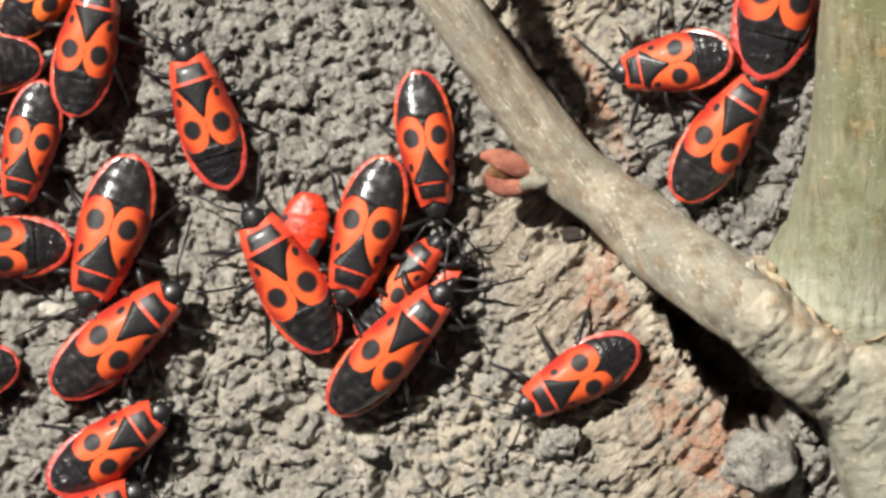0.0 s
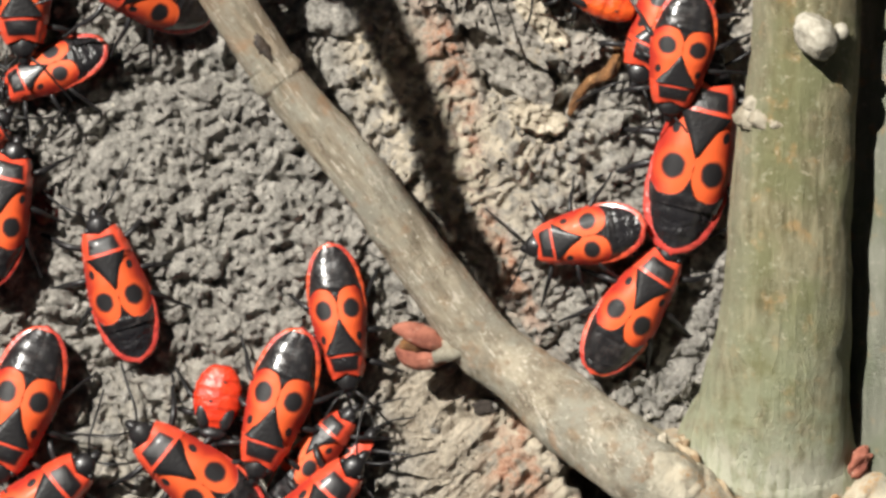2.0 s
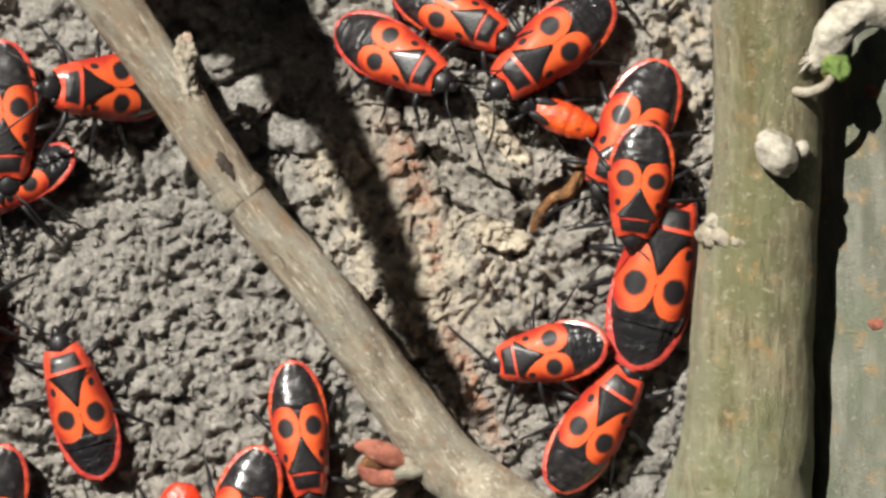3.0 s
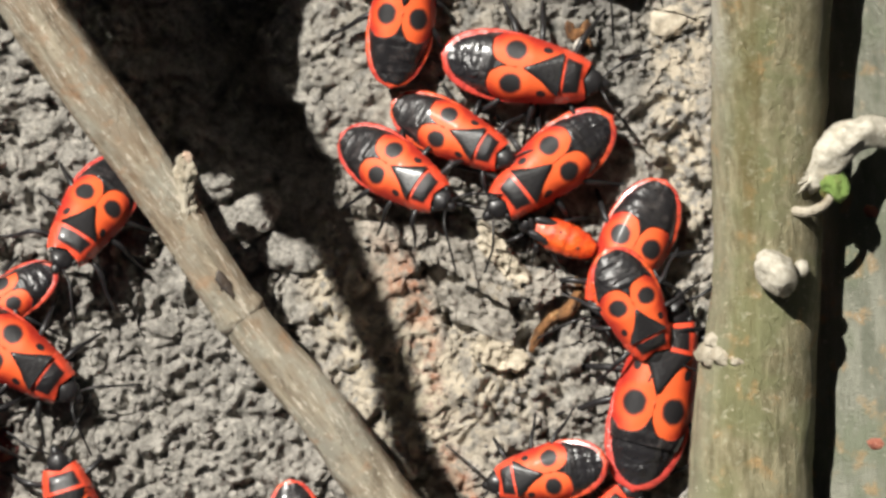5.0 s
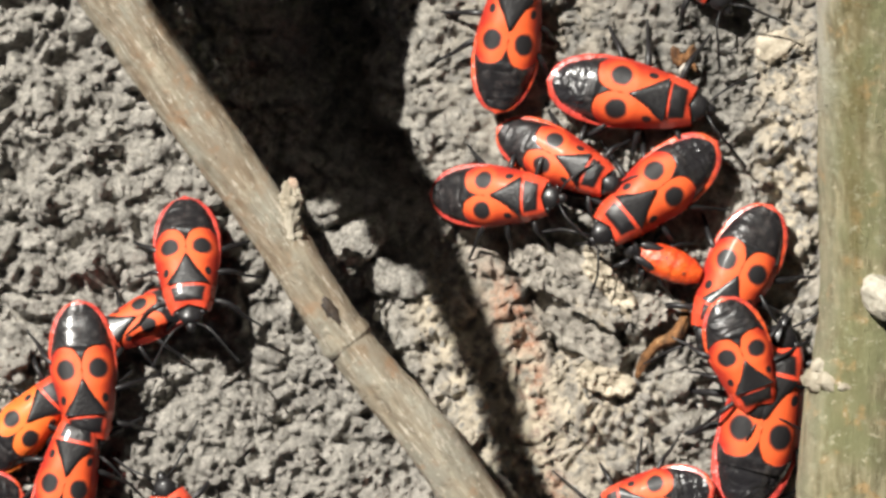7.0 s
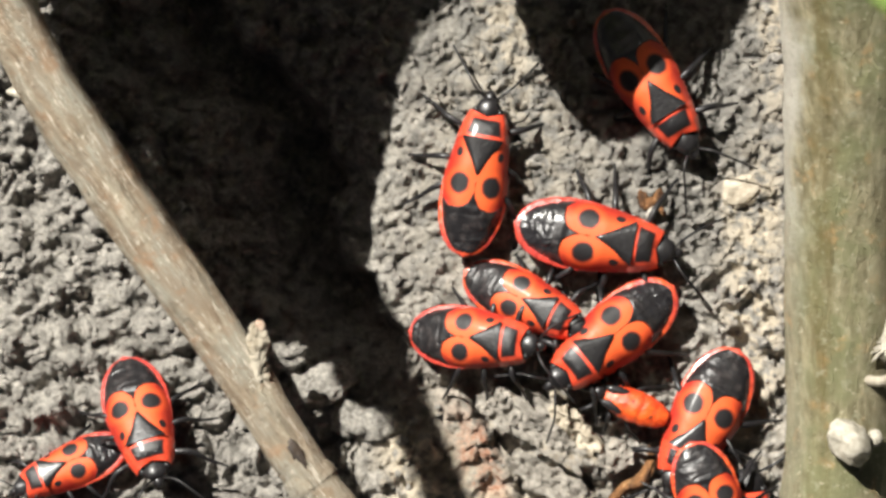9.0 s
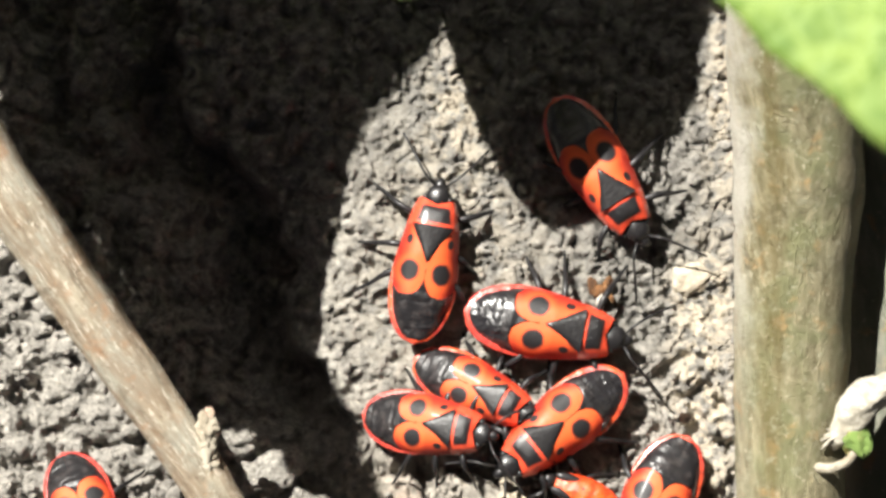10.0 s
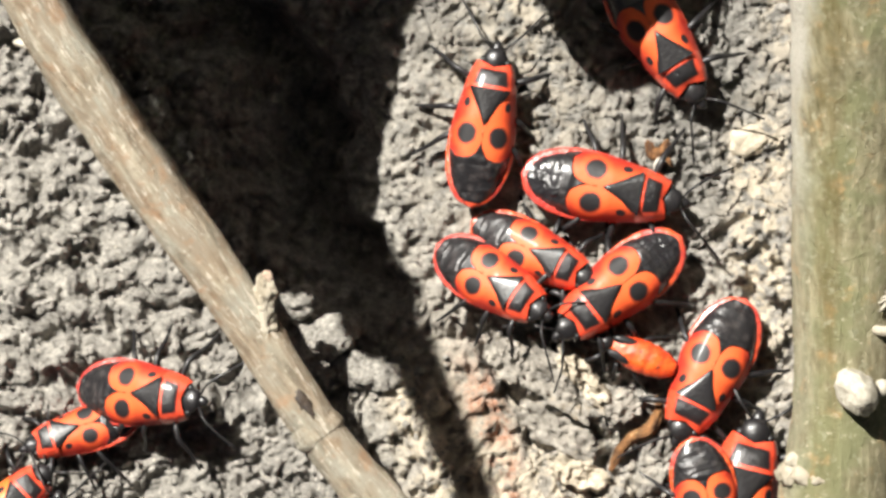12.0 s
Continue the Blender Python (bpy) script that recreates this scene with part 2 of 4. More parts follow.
SOIL = soil_material()
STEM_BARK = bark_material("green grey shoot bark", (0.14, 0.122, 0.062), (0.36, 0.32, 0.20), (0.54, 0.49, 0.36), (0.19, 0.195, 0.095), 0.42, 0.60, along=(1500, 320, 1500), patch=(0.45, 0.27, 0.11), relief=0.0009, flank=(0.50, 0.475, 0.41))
GREY_BARK = bark_material("grey green smooth bark", (0.125, 0.13, 0.098), (0.225, 0.225, 0.18), (0.30, 0.29, 0.24), (0.14, 0.155, 0.105), 0.45, 0.65)
TWIG_BARK = bark_material("dry grey brown twig bark", (0.18, 0.145, 0.10), (0.50, 0.44, 0.335), (0.72, 0.65, 0.53), (0.38, 0.365, 0.30), 0.42, 0.6, along=(1500, 210, 1500), turn=(0, 0, -0.62), patch=(0.30, 0.19, 0.105), relief=0.0009, warm=(0.27, 0.18, 0.11))
STUMP_BARK = bark_material("weathered grey stump wood", (0.24, 0.216, 0.165), (0.52, 0.475, 0.375), (0.70, 0.64, 0.52), (0.33, 0.325, 0.265), 0.42, 0.6, along=(700, 420, 700), turn=(0, 0, 0.75), patch=(0.36, 0.28, 0.19), relief=0.0009, fringe=(0.52, 0.29, 0.12))
FRINGE_BARK = bark_material("rusty cream bark fringe", (0.30, 0.18, 0.09), (0.52, 0.43, 0.30), (0.70, 0.60, 0.45), along=(900, 900, 900), patch=(0.50, 0.22, 0.07))
BUD_PINK = bark_material("pinkish brown bud scales", (0.20, 0.06, 0.04), (0.50, 0.19, 0.125), (0.60, 0.40, 0.30), along=(700, 700, 700))
BUD_PALE = bark_material("pale felted bud", (0.26, 0.22, 0.16), (0.50, 0.45, 0.36), (0.62, 0.57, 0.47))
FELT = bark_material("white bud felt", (0.25, 0.228, 0.18), (0.49, 0.455, 0.38), (0.62, 0.58, 0.50), along=(1600, 1600, 1600), patch=(0.45, 0.40, 0.31), relief=0.0002)
BUD_TIP = bark_material("dry pinkish bud tip", (0.30, 0.16, 0.10), (0.58, 0.46, 0.36), (0.70, 0.62, 0.52), along=(900, 900, 900))
BUD_GREEN = bark_material("fresh green bud", (0.09, 0.17, 0.035), (0.19, 0.28, 0.07), (0.32, 0.38, 0.15))
CHIP = bark_material("weathered wood chip", (0.20, 0.18, 0.155), (0.50, 0.46, 0.40), (0.66, 0.59, 0.48), along=(900, 1500, 900), patch=(0.45, 0.36, 0.24), relief=0.0009)
CREAM = bark_material("cream bare wood", (0.30, 0.255, 0.19), (0.56, 0.495, 0.39), (0.68, 0.61, 0.50), along=(900, 1500, 900), patch=(0.48, 0.36, 0.22), relief=0.0004)
AMBER = bark_material("amber brown husk", (0.06, 0.027, 0.012), (0.27, 0.125, 0.045), (0.50, 0.32, 0.16), along=(1500, 900, 1500))
HUSK_DARK = bark_material("dark dry husk", (0.02, 0.015, 0.012), (0.07, 0.055, 0.045), (0.2, 0.17, 0.14))
RUST_HUSK = bark_material("dark red husk", (0.10, 0.02, 0.02), (0.22, 0.06, 0.05), (0.3, 0.12, 0.1))
PEBBLE = bark_material("pale stone", (0.42, 0.39, 0.34), (0.66, 0.62, 0.55), (0.75, 0.72, 0.66))
LEAF = leaf_material()
LEAF_VEIN = Nodes("pale leaf vein").done((0.42, 0.52, 0.20), 0.5)
BUG_RED = bug_red("red cuticle", coat=0.9)
WING = wing_material("red forewing with black spots", (0.34, 0.016, 0.011), ORANGE)
NECK = pronotum_material("red bordered black neck shield", (0.70, 0.07, 0.03))
BUG_YELLOW = bug_red("orange yellow cuticle", (0.60, 0.15, 0.025), (0.68, 0.22, 0.04))
WING_YELLOW = wing_material("orange forewing with black spots", (0.62, 0.12, 0.02), (0.72, 0.15, 0.025))
BUG_BLACK = black_material("shiny black cuticle", 0.38)
TAIL = black_material("glossy ringed black tail", 0.28, (0.016, 0.015, 0.017), 1.0, 0.6)
LEG_BLACK = black_material("dull black leg", 0.42)
NYMPH_RED = bug_red("bright red nymph skin", (0.60, 0.035, 0.013), (0.70, 0.07, 0.018), 0.12)
NYMPH_ORANGE = bug_red("orange nymph skin", (0.62, 0.055, 0.015), (0.74, 0.12, 0.02), 0.15)


# ---- building helpers ----
def part(name, bm, material, parent=None, label="", smooth=True):
    bmesh.ops.recalc_face_normals(bm, faces=bm.faces)
    me = bpy.data.meshes.new(name)
    bm.to_mesh(me)
    bm.free()
    me.materials.append(material)
    if smooth:
        me.polygons.foreach_set("use_smooth", [True] * len(me.polygons))
    ob = new(name, me)
    ob.parent = parent
    if label:
        tagged(ob, label)
    return ob


def grid_surface(bm, f, nu, nv, close_u=False):
    """A surface of points f(u, v) with u and v from 0 to 1."""
    rows = [[bm.verts.new(f(i / nu, j / nv)) for i in range(nu if close_u else nu + 1)] for j in range(nv + 1)]
    for j in range(nv):
        for i in range(nu):
            k = (i + 1) % len(rows[j])
            bm.faces.new((rows[j][i], rows[j][k], rows[j + 1][k], rows[j + 1][i]))
    return rows


def smooth_line(points, steps):
    """Catmull-Rom line through points (x, y, z, radius)."""
    pts = [np.array(p, float) for p in points]
    pts = [2 * pts[0] - pts[1]] + pts + [2 * pts[-1] - pts[-2]]
    made = []
    for a, b, c, d in zip(pts, pts[1:], pts[2:], pts[3:]):
        for k in range(steps):
            t = k / steps
            made.append(0.5 * (2 * b + (c - a) * t + (2 * a - 5 * b + 4 * c - d) * t * t + (3 * b - a - 3 * c + d) * t ** 3))
    made.append(pts[-2])
    return made


def tube(bm, points, steps=4, sides=8, rough=0.0, seed=0.0, cap=True):
    """A round tube along points (x, y, z, radius) in millimetres."""
    line = smooth_line(points, steps)
    rings = []
    side = None
    for i, p in enumerate(line):
        way = Vector((line[min(i + 1, len(line) - 1)] - line[max(i - 1, 0)])[:3]).normalized()
        if side is None:
            side = way.cross(Vector((0.3, 0.2, 1))).normalized()
        side = (side - way * side.dot(way)).normalized()
        up = way.cross(side)
        ring = []
        for k in range(sides):
            a = 2 * math.pi * k / sides
            d = side * math.cos(a) + up * math.sin(a)
            r = p[3]
            if rough:
                q = Vector(p[:3]) * 0.35 + d * 1.3
                r *= 1 + rough * (noise.noise(q + Vector((seed, 0, 0))) + 0.5 * noise.noise(q * 3.1))
            ring.append(bm.verts.new((Vector(p[:3]) + d * r) * MM))
        rings.append(ring)
    for a, b in zip(rings, rings[1:]):
        for k in range(sides):
            bm.faces.new((a[k], a[(k + 1) % sides], b[(k + 1) % sides], b[k]))
    if cap:
        bm.faces.new(rings[0][::-1])
        bm.faces.new(rings[-1])


def lump(bm, centre, size, seed=0.0, rough=0.25, detail=2, turn=0.0):
    """An uneven rounded lump, sizes in millimetres."""
    made = bmesh.ops.create_icosphere(bm, subdivisions=detail, radius=1.0)["verts"]
    m = Matrix.Rotation(turn, 3, "Z")
    for v in made:
        k = 1 + rough * (noise.noise(v.co * 1.3 + Vector((seed, seed * 0.7, 0))) + 0.5 * noise.noise(v.co * 3.3 + Vector((seed, 0, 5))))
        v.co = (m @ Vector((v.co.x * size[0] * k, v.co.y * size[1] * k, v.co.z * size[2] * k)) + Vector(centre)) * MM


# ---- ground ----
rng = np.random.default_rng(7)


def hashed(ix, iy, k):
    h = np.sin(ix * 127.1 + iy * 311.7 + k * 74.7) * 43758.5453
    return h - np.floor(h)


def value_noise(x, y, k):
    ix, iy = np.floor(x), np.floor(y)
    fx, fy = x - ix, y - iy
    fx, fy = fx * fx * (3 - 2 * fx), fy * fy * (3 - 2 * fy)
    a, b = hashed(ix, iy, k), hashed(ix + 1, iy, k)
    c, d = hashed(ix, iy + 1, k), hashed(ix + 1, iy + 1, k)
    return (a + (b - a) * fx) * (1 - fy) + (c + (d - c) * fx) * fy


def fractal(x, y, k, octaves=4):
    total, size = 0, 0.5
    for o in range(octaves):
        total = total + size * value_noise(x * 2 ** o, y * 2 ** o, k + o)
        size *= 0.5
    return total


def cell_noise(x, y, k):
    """Distance to the nearest of scattered points, and a number for that point."""
    ix, iy = np.floor(x), np.floor(y)
    best, who = np.full(x.shape, 9.0), np.zeros(x.shape)
    for dx in (-1, 0, 1):
        for dy in (-1, 0, 1):
            cx, cy = ix + dx, iy + dy
            d = np.hypot(cx + hashed(cx, cy, k) - x, cy + hashed(cx, cy, k + 3) - y)
            near = d < best
            best, who = np.where(near, d, best), np.where(near, hashed(cx, cy, k + 7), who)
    return best, who


def bell(x, y, cx, cy, rx, ry, turn=0.0):
    c, s = math.cos(turn), math.sin(turn)
    u, v = ((x - cx) * c + (y - cy) * s) / rx, ((y - cy) * c - (x - cx) * s) / ry
    return np.exp(-(u * u + v * v))


def ramp(v, lo, hi):
    t = np.clip((v - lo) / (hi - lo), 0, 1)
    return t * t * (3 - 2 * t)


def wood_share(x, y):
    edge = fractal(x / 6, y / 6, 31) * 6 - 3
    low = ramp(x + 0.55 * y + edge, -1.0, 4.0) * ramp(-y + edge, -9, -3) * ramp(26 - x, 0, 4) * ramp(y, -80, -40) * ramp(16.9 - 1.32 * y - x, -1, 1)
    high = bell(x, y, 6, 22, 4.5, 11, 0.35)
    return np.clip(low + 0.6 * high, 0, 1)


def bark_share(x, y):
    return ramp(x, -1, 4) * ramp(y, 36, 44) * ramp(-x, -120, -60) * ramp(-y, -160, -100)


PLATE_Y = (33.7, 40.2, 44.0, 47.1, 50.9, 52.1, 54.0, 56.3, 58.6, 61.7, 72.0)
PLATE_X = (1.2, -2.5, -3.1, -3.5, -4.6, -6.9, -8.5, -10.2, -11.0, -11.0, -13.0)


def plate_fall(x, y):
    """How far the bark plate has broken away at x, y: 0 on the plate, 1 in the crevice beside it, less beyond."""
    rag = (fractal(x / 2.6, y / 2.6, 331, 4) - 0.46) * 4.5
    d = np.interp(y, PLATE_Y, PLATE_X) + rag - x
    inner = np.interp(y, (46.0, 52.7, 54.6, 59.3, 62.3, 72.0), (-30.0, -23.3, -19.5, -18.8, -19.2, -20.0)) + 0.7 * rag - x
    off_twig = ramp(x - np.interp(y, (30.0, 34.0, 44.7, 54.8, 63.6), (-8.5, -11.3, -18.6, -24.9, -28.0)), 2.5, 8.0)
    near = off_twig * ramp(d, -0.3, 1.0) * (0.25 + 0.75 * np.exp(-(np.maximum(d - 1.5, 0) / 3.6) ** 2))
    far = 0.4 * ramp(inner, -0.4, 0.8) * ramp(y, 50, 56) * off_twig
    return np.clip(near * ramp(y, 32, 38) + far, 0, 1.2) * ramp(-y, -120, -80)


def ground_height(x, y):
    """Height of the ground in millimetres, without the crumbs."""
    wave = (fractal(x / 14, y / 14, 3, 3) - 0.44) * 2.2
    hollow = -2.6 * bell(x, y, -8.5, 47, 6.0, 13, 0.15) - 2.5 * bell(x, y, -3.2, 44, 2.2, 9, 0.12)
    broken = -7.0 * plate_fall(x, y)
    shade = ramp(y, 38, 46) * ramp(-x, 2, 8) * ramp(x - np.interp(y, (34.0, 44.7, 54.8, 63.6), (-11.3, -18.6, -24.9, -28.0)), 2.5, 8.0)
    boulders = shade * 6.0 * (fractal(x / 5.5, y / 7.0, 351, 4) - 0.46)
    rag = (fractal(x / 1.4, y / 1.4, 231, 3) - 0.44) * 1.8
    # pit sunk below the twig base so that the shadow wedge turns dark
    under = -19.0 * ramp(bell(x + rag, y + rag, 20.3, -9.3, 2.0, 8.6, 0.66), 0.38, 0.66)
    ridge = 0.8 * bell(x, y, 12, 45, 10, 16)
    crack = -2.6 * bell(x, y, 7.2, 28.8, 0.7, 5.2, 0.52) - 1.5 * bell(x, y, 13.4, 24.6, 2.2, 0.5, -0.4) - 1.6 * bell(x, y, 14.9, 22.6, 0.6, 1.5, -0.35) - 1.8 * bell(x, y, 9.5, 24.4, 0.35, 1.0, -0.1)
    return wave * 0.6 + crack + hollow + broken + boulders + under + ridge


def crumbs(x, y):
    wx = x + (fractal(x / 2.2, y / 2.2, 11, 3) - 0.45) * 2.2 + (fractal(x / 0.6, y / 0.6, 13, 2) - 0.38) * 0.6
    wy = y + (fractal(x / 2.2, y / 2.2, 17, 3) - 0.45) * 2.2 + (fractal(x / 0.6, y / 0.6, 19, 2) - 0.38) * 0.6
    d1, w1 = cell_noise(wx / 2.1, wy / 2.1, 1)
    d2, w2 = cell_noise(wx / 1.0, wy / 1.0, 2)
    d3, w3 = cell_noise(wx / 0.52, wy / 0.52, 5)
    lumps = 0.85 * (0.3 + w1) * (1 - ramp(d1, 0.34, 0.84)) + 0.6 * (0.2 + w2) * (1 - ramp(d2, 0.36, 0.82)) + 0.34 * (0.3 + w3) * (1 - ramp(d3, 0.3, 0.8))
    d0, w0 = cell_noise(wx / 3.1 + 7, wy / 2.6, 401)
    clods = ramp(-x, 9, 17) * ramp(y, 12, 26) * (1.5 * (0.25 + w0) * (1 - ramp(d0, 0.3, 0.86)) - 0.7)
    pits = -0.7 * ramp(fractal(x / 3.5, y / 3.5, 41, 4), 0.53, 0.66)
    soil = clods + 1.3 * lumps - 1.25 + pits + 1.2 * (fractal(x / 1.5, y / 1.5, 91, 5) - 0.45) + 0.55 * (fractal(wx / 0.5, wy / 0.5, 97, 3) - 0.44)
    u = (x * 0.72 + y * 0.69) + (fractal(x / 3, y / 3, 51, 3) - 0.45) * 5
    v = (-x * 0.69 + y * 0.72)
    fib = 1.8 * (fractal(v / 0.9, u / 5.0, 61, 4) - 0.45) + 0.5 * (fractal(x / 0.8, y / 0.8, 66, 3) - 0.45) + 0.6 * lumps - 0.4
    rid = np.abs(fractal((x + 0.5 * wx) / 2.4, (y + 0.2 * wy) / 1.5, 71, 4) - 0.46)
    fine = np.abs(fractal(wx / 0.9, wy / 0.7, 73, 3) - 0.44)
    wrinkle = -0.8 * (1 - ramp(rid, 0.0, 0.07)) - 0.45 * (1 - ramp(fine, 0.0, 0.09)) + 0.42 * lumps + 1.5 * (fractal(x / 1.3, y / 1.3, 77, 5) - 0.45)
    w, b = wood_share(x, y), bark_share(x, y)
    return 0.88 * soil * (1 - w) * (1 - b) + fib * w * (1 - b) + 0.72 * wrinkle * b


def build_ground():
    far = np.cumsum(1.6 ** np.arange(1, 24))
    xs = np.concatenate([-50 - far[::-1], np.arange(-50, -34, 0.6), np.arange(-34, 44, 0.128), np.arange(44, 62, 0.6), 62 + far])
    ys = np.concatenate([-40 - far[::-1], np.arange(-40, -20, 0.6), np.arange(-20, 71, 0.128), np.arange(71, 92, 0.6), 92 + far])
    x, y = (a.ravel() for a in np.meshgrid(xs, ys))
    z = ground_height(x, y) + crumbs(x, y)
    inside = ramp(x, -200, -60) * ramp(-x, -220, -70) * ramp(y, -200, -50) * ramp(-y, -240, -100)
    z = z * inside
    nx, ny = len(xs), len(ys)
    co = np.stack([x, y, z], 1) * MM
    i = (np.arange(ny - 1)[:, None] * nx + np.arange(nx - 1)[None, :]).ravel()
    faces = np.stack([i, i + 1, i + nx + 1, i + nx], 1)
    me = bpy.data.meshes.new("ground")
    me.vertices.add(len(co))
    me.vertices.foreach_set("co", co.ravel())
    me.loops.add(faces.size)
    me.loops.foreach_set("vertex_index", faces.ravel())
    me.polygons.add(len(faces))
    me.polygons.foreach_set("loop_start", np.arange(0, faces.size, 4))
    me.polygons.foreach_set("use_smooth", np.ones(len(faces), bool))
    me.update()
    rust = 1.9 * bell(x, y, 11.1, -3.2, 1.5, 1.4) + 0.8 * bell(x, y, 11.3, 0.0, 1.6, 5.5, 0.25) + bell(x, y, 17.8, -13, 2.6, 6, 0.5) + 1.5 * bell(x, y, 18.8, -14.4, 1.0, 2.4) + 1.6 * bell(x, y, 7.4, 23.5, 0.8, 5, 0.2) + 1.4 * bell(x, y, 6.3, 25.2, 0.9, 3.8, 0.41) + 1.2 * bell(x, y, 10.2, 12.5, 0.7, 4, 0.5) + 0.6 * bell(x, y, 11.5, 9, 1.0, 4, 0.5)
    pale = bell(x, y, 25.8, 44, 2.0, 2.2) + 1.25 * bell(x, y, 25.8, 36, 2.3, 9) + 0.9 * bell(x, y, 27.5, 58, 1.6, 9) + 0.6 * bell(x, y, 8.5, 57, 2.5, 5) + 0.7 * bell(x, y, 12.6, -1, 1.2, 4, 0.5) + 0.7 * bell(x, y, 3.5, 22, 3, 7, 0.3) + 0.45 * bell(x, y, 8, 46, 7, 9) + 0.4 * bell(x, y, 12, 18, 5, 8) + 0.5 * bell(x, y, 3, -14, 6, 5) + 0.6 * bell(x, y, 9.5, 3, 3.5, 4) + 0.45 * bell(x, y, -4, -13, 16, 7) + 0.35 * bell(x, y, -14, -3, 14, 7) + 0.9 * bell(x, y, 1.3, 26.5, 1.8, 4.5, 0.35) + 0.5 * bell(x, y, 6.5, 17, 2.5, 6, 0.4) + 0.55 * bell(x, y, 10, 20.5, 6, 4.5) + 1.5 * bell(x, y, 11.5, 0.3, 0.9, 2.4, 0.71) + 0.9 * bell(x, y, 15.6, -6.8, 0.8, 4.0, 0.55) + 1.5 * bell(x, y, 17.2, -9.4, 0.7, 2.4, 0.5)
    for name, share in (("bark", np.clip(bark_share(x, y) + 0.75 * bell(x, y, 21, 6, 5, 8), 0, 1)), ("wood", wood_share(x, y)), ("rust", np.clip(rust, 0, 1)), ("pale", np.clip(pale, 0, 1))):
        me.attributes.new(name, "FLOAT", "POINT").data.foreach_set("value", share.astype(np.float32))
    me.materials.append(SOIL)
    return tagged(new("ground", me), "grey crumbly soil and rough bark with rusty stains", "ground", kind="structure")


build_ground()


def top(x, y, reach=0.0):
    """Height of the ground with its crumbs at x, y, in millimetres."""
    a = np.array([x]), np.array([y])
    return float((ground_height(*a) + crumbs(*a))[0]) - reach


def scatter_crumbs():
    """Loose soil crumbs that lie on the ground."""
    verts, faces = [], []
    base = bmesh.new()
    bmesh.ops.create_icosphere(base, subdivisions=1, radius=1.0)
    shape = np.array([v.co[:] for v in base.verts])
    tris = [[v.index for v in f.verts] for f in base.faces]
    base.free()
    x = rng.uniform(-36, 40, 5200)
    y = rng.uniform(-22, 70, 5200)
    keep = rng.random(5200) > 0.35 + 0.6 * np.clip(wood_share(x, y) + bark_share(x, y), 0, 1)
    x, y = x[keep], y[keep]
    z = ground_height(x, y) + crumbs(x, y)
    for px, py, pz in zip(x, y, z):
        r = 0.13 + 0.36 * rng.random() ** 3
        k = 1 + 0.7 * (rng.random((len(shape), 1)) - 0.5)
        co = shape * k * (r * rng.uniform(0.75, 1.3), r * rng.uniform(0.75, 1.3), r * 0.8) + (px, py, pz + 0.3 * r)
        n = len(verts)
        verts.extend((co * MM).tolist())
        faces.extend([[a + n for a in t] for t in tris])
    me = bpy.data.meshes.new("soil_crumbs")
    me.from_pydata(verts, [], faces)
    me.polygons.foreach_set("use_smooth", [True] * len(me.polygons))
    me.materials.append(SOIL)
    tagged(new("soil_crumbs", me), "loose grey soil crumbs scattered on the ground", "soil", kind="stuff")


scatter_crumbs()


# ---- plants ----
def empty(name, at, label, category, group=""):
    ob = new(name)
    ob.empty_display_size = 0.002
    ob.location = Vector(at) * MM
    return tagged(ob, label, category, group)


def leaf_point(u, v, length, width, bend, blunt):
    """A point of a broad leaf with a toothed rim, base at the origin, tip along +y, in millimetres."""
    s = 2 * u - 1
    w = width * 0.5 * max(0.0, math.sin(math.pi * min(1, v ** 0.38))) ** blunt * (1.0 + 0.02 * math.sin(58 * v))
    x, y = s * w, v * length - 0.10 * length * abs(s) ** 1.5 * (1 - v)
    z = -bend * length * v * v + 0.10 * abs(x) + 0.5 * noise.noise(Vector((x * 0.13, y * 0.13, length)))
    return Vector((x, y, z + 0.12 * math.cos(9 * (v * 3.2 - abs(s) * 0.9)) * (1 - abs(s))))


def leaf_blade(bm, shape, n=26):
    """The blade, thin but with two sides."""
    a = grid_surface(bm, lambda u, v: leaf_point(u, 0.01 + 0.9895 * (1 - (1 - v) ** 2.2), *shape) * MM, n, n * 2)
    b = grid_surface(bm, lambda u, v: (leaf_point(u, 0.01 + 0.9895 * (1 - (1 - v) ** 2.2), *shape) - Vector((0, 0, 0.25))) * MM, n, n * 2)
    for side in (0, -1):
        for j in range(n * 2):
            bm.faces.new((a[j][side], b[j][side], b[j + 1][side], a[j + 1][side]))
    for j in (0, -1):
        for i in range(n):
            bm.faces.new((a[j][i], b[j][i], b[j][i + 1], a[j][i + 1]))


